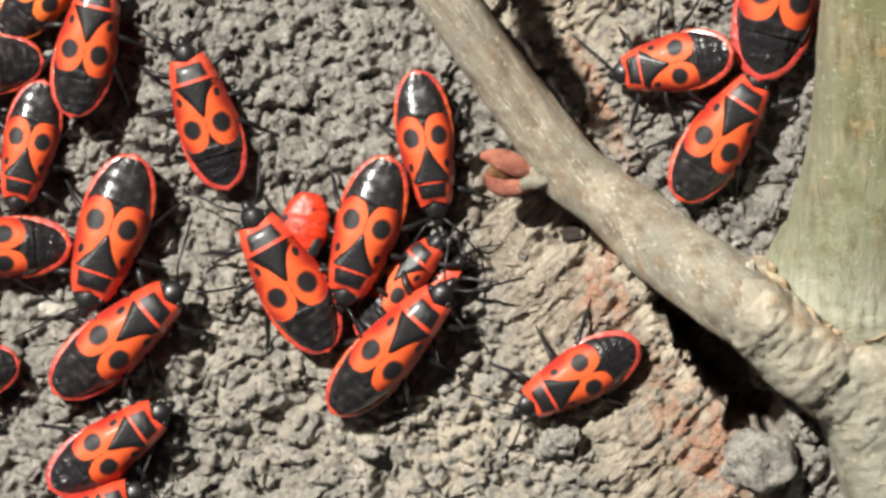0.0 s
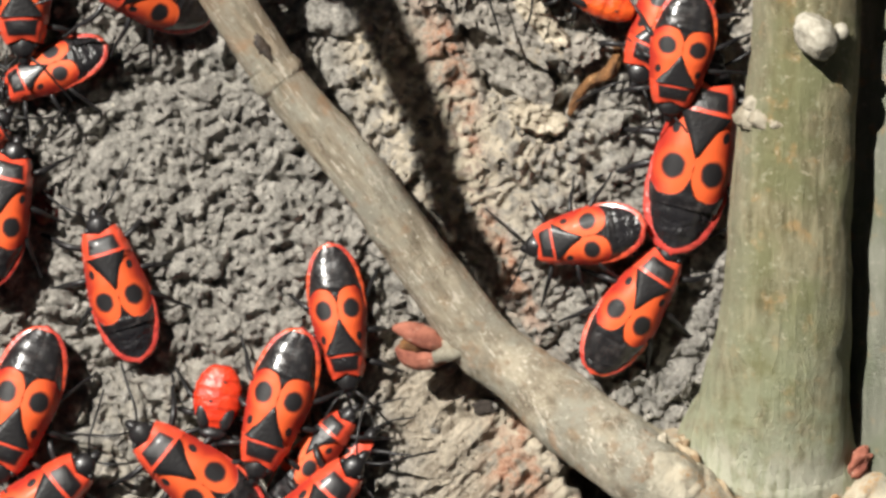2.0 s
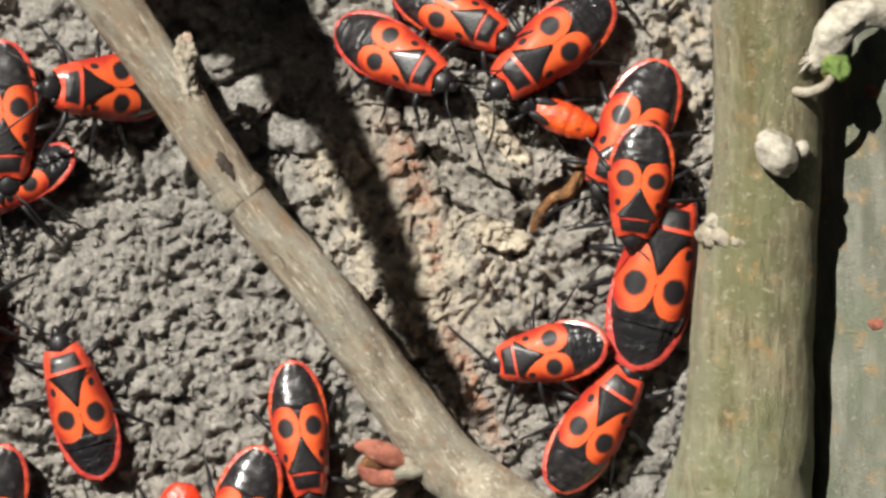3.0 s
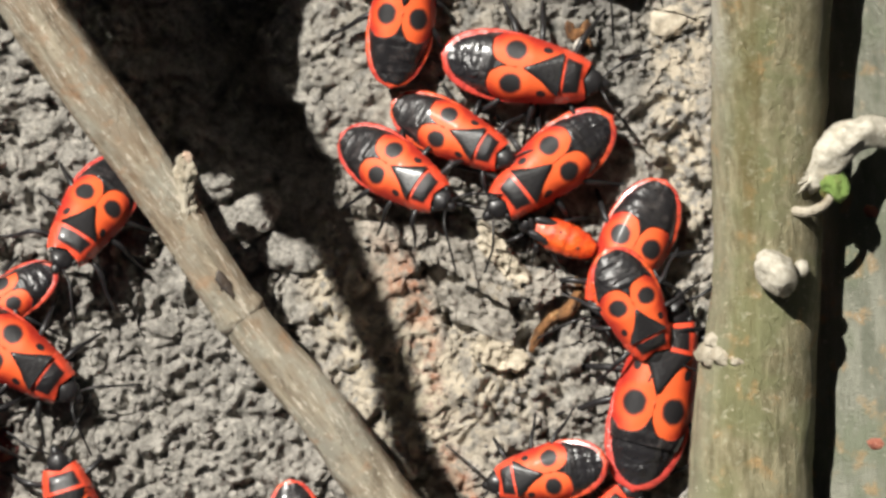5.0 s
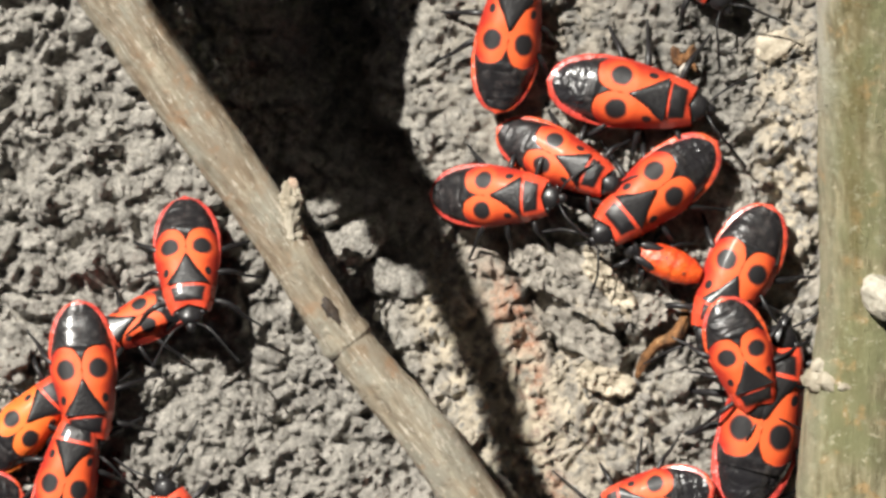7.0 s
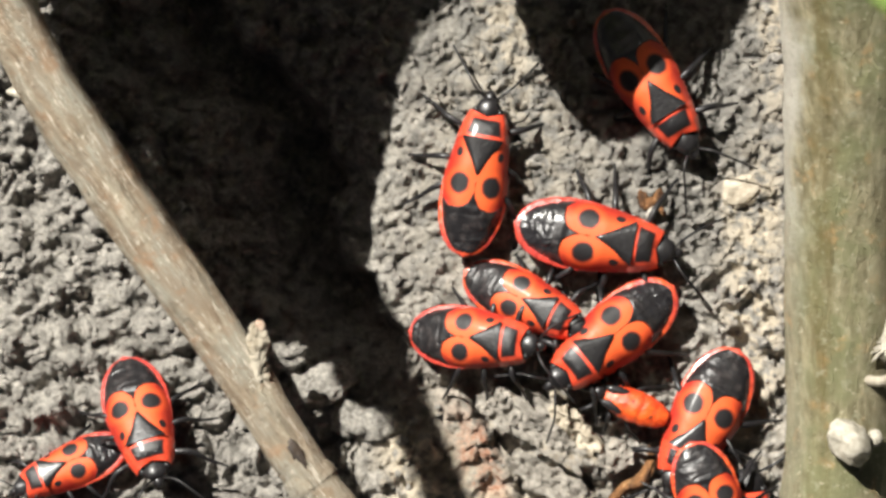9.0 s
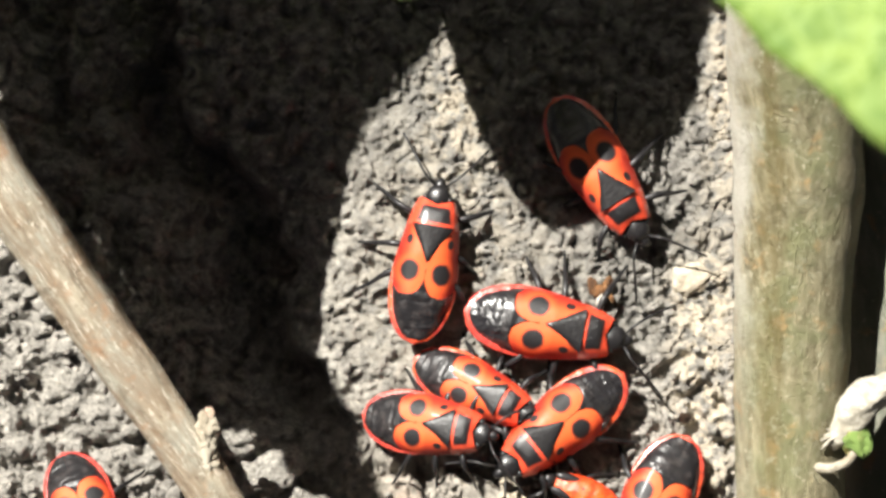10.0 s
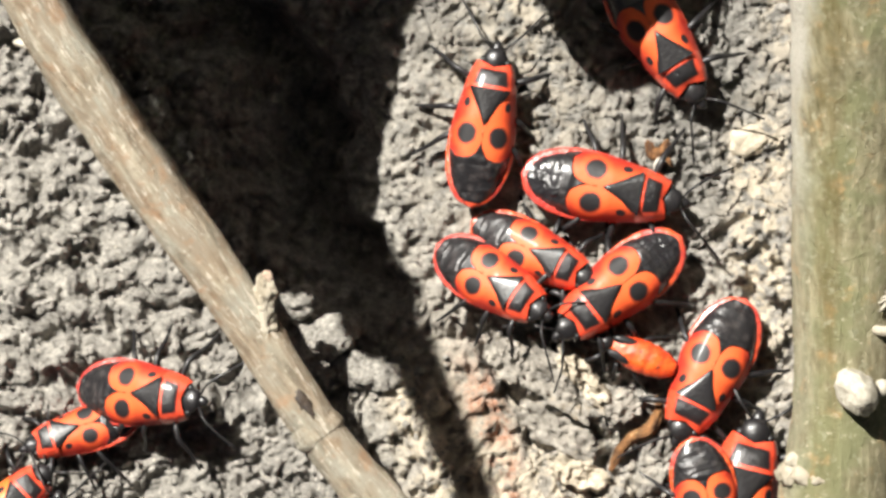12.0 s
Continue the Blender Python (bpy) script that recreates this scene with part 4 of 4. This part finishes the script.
def wood_chip():
    """A weathered plate of wood with cream faces and an amber corner."""
    chip = empty("wood_chip", (10.9, 27.9, 0), "ragged weathered grey wood chip with cream and amber edges", "wood chip")
    for k, (x, y, z, a, b, high, turn, tilt, mat) in enumerate(((0.4, 0.2, -0.2, 4.0, 1.6, 0.9, -34, 5, CHIP), (2.2, 0.75, 0.3, 2.4, 0.8, 0.8, -50, 12, CREAM), (0.6, -3.6, -0.7, 3.0, 1.1, 1.0, -34, -6, CHIP), (-3.2, 1.7, -0.1, 1.6, 1.2, 1.1, -50, 0, CHIP), (5.0, -1.6, 0.0, 1.3, 1.0, 1.0, 30, 8, CHIP), (2.0, -6.4, -0.6, 2.0, 0.9, 0.8, -20, -10, CREAM))):
        bm = bmesh.new()

        def face(u, v):
            a0 = 2 * math.pi * u
            n = Vector((math.cos(a0) * 1.5 + 3 * k, math.sin(a0) * 1.5, 2))
            g = 1 + 0.3 * noise.noise(n) + 0.22 * noise.noise(n * 3) + 0.12 * noise.noise(n * 8)
            g /= (abs(math.cos(a0)) ** 3 + abs(math.sin(a0)) ** 3) ** 0.33
            r = min(1.0, v / 0.7) if v < 0.85 else 1.04 - 0.04 * (v - 0.85) / 0.15
            h = 1.0 if v < 0.68 else (0.88 if v < 0.74 else 1.0 - 1.9 * (v - 0.68) / 0.32)
            px, py = a * g * r * math.cos(a0), b * g * r * math.sin(a0)
            q = Vector((px, py, 3.0 * k))
            return Vector((px, py, high * h + 0.55 * noise.noise(q * 0.8) + 0.42 * noise.noise(q * 1.9) + 0.22 * noise.noise(q * 4.5))) * MM
        grid_surface(bm, face, 84, 24, True)
        flake = part("flake", bm, mat, chip, "pale cream flake" if mat is CREAM else "")
        flake.matrix_local = pose(x * MM, y * MM, z * MM, tilt, 3, turn)
    bm = bmesh.new()
    tube(bm, [(7.4, -0.9, -0.1, 0.14), (7.6, -2.0, 0.3, 0.3), (6.9, -3.3, 0.45, 0.38), (5.6, -4.0, 0.2, 0.34), (4.7, -5.2, -0.3, 0.36), (4.2, -6.2, -0.7, 0.16)], 10, 14, 0.9, 2.0)
    part("amber_edge", bm, AMBER, chip, "amber-brown curled edge")
    chip.location.z = (top(10.9, 27.9) + 0.1) * MM


wood_chip()


# ---- firebugs ----
def half_width(y):
    """Half the body's width, y along the body from -5 (tail) to 5 (neck)."""
    return float(np.interp(y, (-5, -4.85, -4.5, -3.8, -2.8, -1.5, 0, 1.5, 3.2, 4.2, 5), (0.05, 0.68, 1.16, 1.68, 2.08, 2.28, 2.26, 2.06, 1.76, 1.54, 1.20)))


def back_height(y):
    return float(np.interp(y, (-5, -4, -2, 1, 3, 4, 5), (1.45, 1.85, 2.45, 2.8, 2.75, 2.6, 2.05)))


def shell(bm, y0, y1, inset, lift, side=0, rib=0.0, nu=14, nv=26, edge=1.35, skirt=0.35, front=0.0, taper=0.0):
    """A domed cover of the back between y0 and y1; side 1 or -1: that half alone; rib: cross ridges."""
    def place(u, v):
        y = y0 + (y1 - y0) * v
        s = (2 * u - 1) if side == 0 else u * side
        w = max(half_width(y) - inset - (taper * min(1.0, max(0.0, (0.5 - y) / 3.0))), 0.03)
        a = min(abs(s) / 0.94, 1.0)
        z = edge + (back_height(y) - edge) * max(0.0, 1 - a ** 2.8) ** 0.6 + lift
        if rib:
            z += rib * math.sin(y * 6.2) * max(0.0, min(1.0, (-1.6 - y))) * (1 - a * a)
        if abs(s) > 0.95:
            z -= skirt
        yy = y + front * (1 - abs(s)) * max(0, v - 0.6) / 0.4
        return Vector((s * w, yy, z)) * MM
    grid_surface(bm, place, nu, nv)


def bug_leg(bm, side, y, forward, spread, lift):
    hip = (0.8 * side, y, 0.9, 0.20)
    knee = ((2.0 + 0.6 * spread) * side, y + 0.9 * forward, 1.05 + lift, 0.23)
    ankle = ((2.5 + 1.2 * spread) * side, y + 1.9 * forward, -0.2, 0.15)
    toe = ((2.8 + 1.7 * spread) * side, y + 2.5 * forward, -0.75, 0.10)
    tip = ((2.9 + 1.9 * spread) * side, y + 2.8 * forward, -0.95, 0.08)
    tube(bm, [hip, knee, ankle, toe, tip], 3, 6)


def build_bug(kind, seed):
    r = random.Random(seed)
    bug = new("firebug")
    bug.empty_display_size = 0.003
    red, wing, neck = (BUG_YELLOW, WING_YELLOW, NECK) if kind == "pale" else (TAIL if kind == "dark" else BUG_RED, WING, NECK)
    bm = bmesh.new()

    def belly(u, v):
        a, y = 2 * math.pi * u, -5.08 + 9.0 * v
        w = half_width(min(y + 0.06, 4.9)) + 0.01
        if v in (0, 1):
            w *= 0.3
        c, s = math.cos(a), math.sin(a)
        return Vector((w * math.copysign(abs(c) ** 0.7, c), y, 1.25 + (0.28 if s > 0 else 0.75) * s)) * MM
    rows = grid_surface(bm, belly, 28, 26, True)
    bm.faces.new(rows[0]), bm.faces.new(rows[-1])
    part("abdomen", bm, red, bug, "black belly" if kind == "dark" else "red-rimmed abdomen")
    short = kind == "short"
    for side in (1, -1):
        bm = bmesh.new()
        shell(bm, -2.35 if short else -4.72, 3.1, 0.0, 0.03 + 0.05 * (side > 0), side, 0.0 if short else 0.02, 9, 34, taper=0.2, skirt=0.16)
        part("forewing", bm, wing, bug)
    if short:
        bm = bmesh.new()
        shell(bm, -4.78, -1.7, 0.22, -0.08, 0, 0.045, 14, 44, taper=0.0, skirt=0.12)
        part("tergum", bm, TAIL, bug, "glossy ringed black tail")
    bm = bmesh.new()

    def plate(u, v):
        y = 3.05 - 2.65 * v
        w = 1.42 * (1 - v) + 0.02
        s = 2 * u - 1
        return Vector((s * w, y, back_height(y) + 0.22 - 0.10 * s * s - (0.22 if u in (0, 1) or v == 1 else 0))) * MM
    grid_surface(bm, plate, 8, 10)
    part("scutellum", bm, BUG_BLACK, bug, "black triangular shield")
    bm = bmesh.new()
    shell(bm, 2.95, 4.98, -0.02, 0.10, 0, 0, 16, 10, 1.5, 0.45, -0.42)
    part("pronotum", bm, neck, bug, "red-bordered black neck shield")
    bm = bmesh.new()
    lump(bm, (0, 5.05, 1.4), (0.84, 0.95, 0.6), 1.0, 0.12, 3)
    lump(bm, (0, 5.85, 1.2), (0.42, 0.66, 0.36), 2.0, 0.1, 2)
    head = part("head", bm, BUG_BLACK, bug)
    for side in (1, -1):
        bm = bmesh.new()
        lump(bm, (0.84 * side, 5.0, 1.5), (0.24, 0.28, 0.26), 3.0, 0.03, 2)
        part("eye", bm, BUG_BLACK, head)
        bm = bmesh.new()
        a, b = r.uniform(0.7, 1.5), r.uniform(-0.3, 0.5)
        tube(bm, [(0.4 * side, 5.9, 1.5, 0.07), ((0.9 + 0.3 * a) * side, 6.6, 1.8, 0.09), ((1.1 + 0.9 * a) * side, 7.4 + b, 1.4, 0.085), ((1.3 + 1.2 * a) * side, 8.1 + b, 0.9, 0.08), ((1.4 + 1.6 * a) * side, 8.8 + b, 0.5, 0.075)], 4, 6)
        part("antenna", bm, LEG_BLACK, bug)
        for y, f in ((3.6, 0.75), (1.6, -0.15), (0.2, -0.95)):
            bm = bmesh.new()
            bug_leg(bm, side, y, f + r.uniform(-0.35, 0.3), r.uniform(1.1, 1.9) if kind == "dark" else r.uniform(0.45, 1.15), r.uniform(-0.15, 0.2))
            part("leg", bm, LEG_BLACK, bug)
    return tagged(bug, category="insect", group="cluster of firebugs")


BUG_MODELS = {}


def place_bug(kind, label, seed):
    """A firebug: the first of each model is built, the others are copies."""
    key = (kind, seed % 3)
    if key in BUG_MODELS:
        bug = copy_thing(BUG_MODELS[key], Matrix())
    else:
        bug = BUG_MODELS[key] = build_bug(kind, seed)
    return tagged(bug, label)


def bug_pose(x, y, lift, heading, pitch, lean):
    a = np.array([x]), np.array([y])
    z = float(ground_height(*a)[0]) + lift + 0.75
    return pose(x * MM, y * MM, z * MM, pitch, lean, heading)


RESTING = [
    # kind, x, y, lift, heading, scale, slim, pitch, lean, label
    ('short', -16.55, 9.15, 0, 17.2, 0.985, 1.0, 0, 0, 'short-winged red and black firebug resting alone on crumbly soil'),
    ('long', -24.95, 14.25, 1.0, -13.1, 0.964, 1.0, -4, 0, 'red and black firebug resting half over another firebug'),
    ('long', -29.04, 7.96, 0, -193.4, 0.869, 1.0, 0, 0, 'red and black firebug half under another firebug on soil'),
    ('long', -32.87, 13.29, 0, -266.6, 0.971, 1.0, 0, 0, 'red firebug with round black spots at the edge of the cluster'),
    ('short', -31.04, 0.41, 0, -267.7, 0.97, 1.0, 0, 0, 'short-winged red firebug with a glossy black tail'),
    ('long', -23.29, 1.93, 0.2, -198.6, 1.054, 1.04, 0, 0, 'red and black firebug with a glossy black tail on soil'),
    ('long', -23.38, -6.42, 0, -50.2, 1.092, 0.94, 0, 0, 'large red and black firebug with spread black legs'),
    ('short', -24.1, -14.1, 0, -55.6, 0.945, 1.0, 0, 0, 'short-winged red and black firebug on crumbly grey soil'),
    ('long', -26.37, -19.57, 0, -61.2, 0.992, 1.0, 0, 0, 'red and black firebug partly seen on grey soil'),
    ('long', -34.52, -8.79, 0, -256.9, 0.921, 1.0, 0, 0, 'red firebug with a pale red rim on grey soil'),
    ('pale', -28.0, 18.36, 0, -45.7, 0.872, 1.0, 0, 0, 'orange firebug with a yellowish rim on grey soil'),
    ('long', -1.2, 8.0, 0, -172.0, 0.965, 0.93, 0, 0, 'slender red and black firebug beside a firebug above it'),
    ('long', -5.17, 2.03, 1.2, -198.2, 1.018, 1.0, -3, 4, 'red and black firebug lying over its neighbour by a red nymph'),
    ('long', -2.98, -3.01, 0, -40.8, 0.847, 0.85, 0, -25, 'red firebug almost hidden beneath another firebug'),
    ('long', -3.98, -7.06, 0.8, -42.6, 1.142, 0.84, 6, 0, 'long red and black firebug climbing over another firebug'),
    ('short', 16.8, 13.3, 1.2, -259.4, 0.80, 1.16, -14, 4, 'small short-winged firebug lying sideways beside two others'),
    ('long', 19.3, 7.76, 0.2, -33.2, 0.996, 1.0, 0, 0, 'red and black firebug on loose grey soil by the stem'),
    ('short', 23.65, 18.15, 0, -13.7, 1.259, 1.02, 0, 0, 'broad red and black firebug pressed against the green stem'),
    ('long', 22.3, 29.3, 0, -206.4, 1.0, 1.1, 0, 0, 'red and black firebug under a smaller firebug by the stem'),
    ('long', 9.45, 37.2, 0.2, -117.0, 0.89, 1.0, 13, 0, 'dark red firebug hidden below two others in a cluster'),
    ('short', 13.97, 41.65, 0.2, -100.3, 1.046, 1.05, 0, 0, 'broad red firebug with shiny black back on bark'),
    ('long', 6.08, 45.35, 0.4, -9.8, 1.03, 1.0, 0, 0, 'red and black firebug standing upright on grey bark'),
    ('long', 18.1, 53.1, 0, -147.9, 1.07, 0.96, 0, 6, 'red and black firebug half in leaf shade'),
    ('dark', -0.6, -4.6, -0.3, -38.0, 0.76, 0.9, 0, -68, 'dark firebug on its side with tangled legs beneath others'),
]
WALKING = [
    # kind, lift, scale, slim, pitch, lean, label, rows of seconds, x, y, heading
    ('long', 0.6, 1.06, 1.03, 0, 0, 'red and black firebug turning beside a red nymph', (
        (0, -10.68, -2.35, 29.0), (0.5, -11.25, -2.63, 44.7), (1.0, -10.75, -3.0, 49.5), (1.5, -10.7, -3.99, 51.7),
        (12.0, -10.7, -3.99, 51.7),
    )),
    ('short', 0, 0.89, 1.04, 0, -6, 'small firebug walking over brown bark', (
        (0, 9.83, -8.55, -240.1), (0.5, 8.68, -9.88, -232.1), (1.0, 7.54, -10.12, -237.0), (1.5, 7.27, -11.15, -230.5),
        (12.0, 7.27, -11.15, -230.5),
    )),
    ('long', 2.7, 0.82, 1.22, -8, 0, 'small red and black firebug standing on another firebug', (
        (0.0, 22.83, 26.6, -190.9), (2.0, 22.83, 26.6, -190.9), (3.2, 22.5, 25.49, -184.6), (4.8, 22.02, 25.46, -157.9),
        (5.5, 21.78, 24.77, -149.2), (6.5, 22.05, 23.7, -160.1), (9.5, 22.3, 23.42, -160.9), (12, 21.58, 20.3, -165.6),
    )),
    ('short', 0.5, 1.01, 1.03, 4, 0, 'short-winged red firebug with a shiny wrinkled tail', (
        (0.0, 16.7, 35.05, -231.2), (6.7, 16.7, 35.05, -231.2), (8.3, 15.95, 34.95, -231.2), (12.0, 15.95, 34.95, -231.2),
    )),
    ('long', 0.9, 0.875, 1.12, 18, 0, 'red and black firebug turning at the edge of a cluster', (
        (0.0, 5.35, 34.24, -119.2), (3.2, 5.35, 34.24, -119.2), (4.8, 5.56, 34.49, -124.1), (5.5, 5.41, 34.62, -120.3),
        (6.0, 5.35, 34.6, -108.0), (6.3, 5.17, 34.17, -98.0), (6.5, 4.98, 34.46, -91.6), (8.5, 5.9, 34.5, -97.0), (9.5, 6.0, 34.5, -97.0),
        (10.5, 6.4, 34.73, -106.4), (12, 6.68, 35.14, -123.1),
    )),
    ('long', 1.5, 0.90, 1.16, 24, 0, 'red and black firebug walking beside the dry twig', (
        (0.0, -14.22, 30.34, 72.6), (2.3, -14.22, 30.34, 72.6), (2.5, -14.29, 30.66, 75.3), (3.2, -14.78, 32.11, 98.7),
        (4.8, -15.55, 31.46, 146.2), (5.5, -16.1, 31.39, 153.9), (6.0, -16.5, 31.02, 164.4), (6.5, -16.3, 30.25, 180.4),
        (8.3, -17.18, 29.26, 189.8), (8.5, -17.3, 28.9, 197.0), (9.0, -17.3, 28.75, 198.0), (9.5, -17.6, 28.5, 198.6), (10.0, -17.6, 28.3, 203.0), (11.5, -18.07, 26.97, 259.3),
        (12, -17.85, 27.11, 263.3),
    )),
    ('long', 0.7, 0.996, 1.05, 0, 0, 'red and black firebug walking over grey soil', (
        (0.0, -23.32, 31.7, -178.0), (2.3, -23.32, 31.7, -178.0), (3.2, -21.61, 29.46, -177.0), (4.8, -21.55, 22.0, -123.0),
        (5.5, -22.25, 22.7, -135.4), (6.0, -23.15, 23.78, -139.3), (6.5, -23.8, 23.34, -167.2), (8.3, -22.9, 18.3, -180.0),
        (8.8, -22.6, 17.0, -176.0), (12.0, -24.6, 14.5, -184.0),
    )),
    ('short', 0, 0.78, 1.0, 0, 18, 'dark short-winged firebug pushed along under another firebug', (
        (0.0, -21.45, 24.18, -251.8), (1.5, -21.45, 24.18, -251.8), (2.5, -20.18, 25.53, -238.8), (3.2, -20.38, 25.27, -239.3),
        (4.8, -21.28, 25.23, -236.7), (5.5, -21.52, 25.52, -235.5), (6.5, -19.38, 25.71, -241.3), (8.3, -20.25, 25.34, -246.4),
        (8.8, -21.91, 25.36, -246.2), (12, -21.58, 24.39, -252.7),
    )),
]
for i, (kind, x, y, lift, heading, scale, slim, pitch, lean, label) in enumerate(RESTING):
    bug = place_bug(kind, label, i)
    bug.matrix_world = Matrix.Translation((x * MM, y * MM, bug_pose(x, y, lift, 0, 0, 0).translation.z)) @ Euler((0, 0, radians(heading))).to_matrix().to_4x4() @ Euler((radians(pitch), radians(lean), 0)).to_matrix().to_4x4() @ Matrix.Diagonal((scale * slim, scale, scale, 1))


def build_nymph(x, y, heading, size, skin, label, slim=1.0):
    """A plump young firebug with black wing pads."""
    bug = new("firebug_nymph")
    bug.empty_display_size = 0.003
    bm = bmesh.new()

    def body(u, v):
        a, y = 2 * math.pi * u, -3.2 + 5.2 * v
        w = 1.95 * max(0.03, 1 - ((y + 0.6) / 2.75) ** 2) ** 0.5 if abs(y + 0.6) < 2.7 else 0.3
        k = 1 + 0.014 * math.sin(y * 7.5)
        return Vector((w * math.cos(a) * k, y, 1.55 + (1.0 if math.sin(a) > 0 else 0.75) * math.sin(a) * k * w / 1.95)) * MM
    rows = grid_surface(bm, body, 26, 40, True)
    bm.faces.new(rows[0]), bm.faces.new(rows[-1])
    part("abdomen", bm, skin, bug, "plump ringed abdomen")
    for k, yy in enumerate((-1.9, -1.1, -0.3)):
        bm = bmesh.new()
        lump(bm, (0.45 * (k - 1), yy, 2.5 - 0.12 * abs(yy + 0.6)), (0.22, 0.13, 0.08), k, 0.1, 2)
        part("back_spot", bm, BUG_BLACK, bug)
    for side in (1, -1):
        bm = bmesh.new()
        lump(bm, (0.95 * side, 0.9, 2.1), (0.55, 1.1, 0.28), 1.0, 0.1, 3, 0.15 * side)
        part("wing_pad", bm, BUG_BLACK, bug)
        bm = bmesh.new()
        tube(bm, [(0.3 * side, 3.9, 1.4, 0.09), (0.9 * side, 4.7, 1.8, 0.11), (1.5 * side, 5.6, 1.2, 0.1), (1.9 * side, 6.3, 0.6, 0.08)], 4, 6)
        part("antenna", bm, LEG_BLACK, bug)
        for y0, f in ((2.0, 0.8), (1.0, -0.1), (0.2, -0.9)):
            bm = bmesh.new()
            bug_leg(bm, side, y0, f, 0.5, 0.0)
            part("leg", bm, LEG_BLACK, bug)
    bm = bmesh.new()
    lump(bm, (0, 2.3, 1.75), (1.15, 0.6, 0.6), 2.0, 0.08, 3)
    part("pronotum", bm, BUG_BLACK, bug, "black neck shield with red rim")
    bm = bmesh.new()
    lump(bm, (0, 3.3, 1.5), (0.62, 0.75, 0.5), 2.0, 0.08, 3)
    part("head", bm, BUG_BLACK, bug)
    m = bug_pose(x, y, 0.1, heading, 0, 0)
    bug.matrix_world = m @ Matrix.Diagonal((size * slim, size, size, 1))
    return tagged(bug, label, "insect", "cluster of firebugs")


build_nymph(-9.75, 1.4, 172, 0.88, NYMPH_RED, "plump bright red firebug nymph between two adults")
build_nymph(16.75, 29.95, 68, 0.95, NYMPH_ORANGE, "orange firebug nymph by the wood chip", 0.64)


def motions():
    """The firebugs that walk or turn."""
    for i, (kind, lift, scale, slim, pitch, lean, label, rows) in enumerate(WALKING):
        bug = place_bug(kind, label, i + 1)
        bug.scale = (scale * slim, scale, scale)
        walk(bug, [(t, bug_pose(x, y, lift, h, 0, 0) @ pose(0, 0, 0, pitch, lean, 0)) for t, x, y, h in rows])


motions()
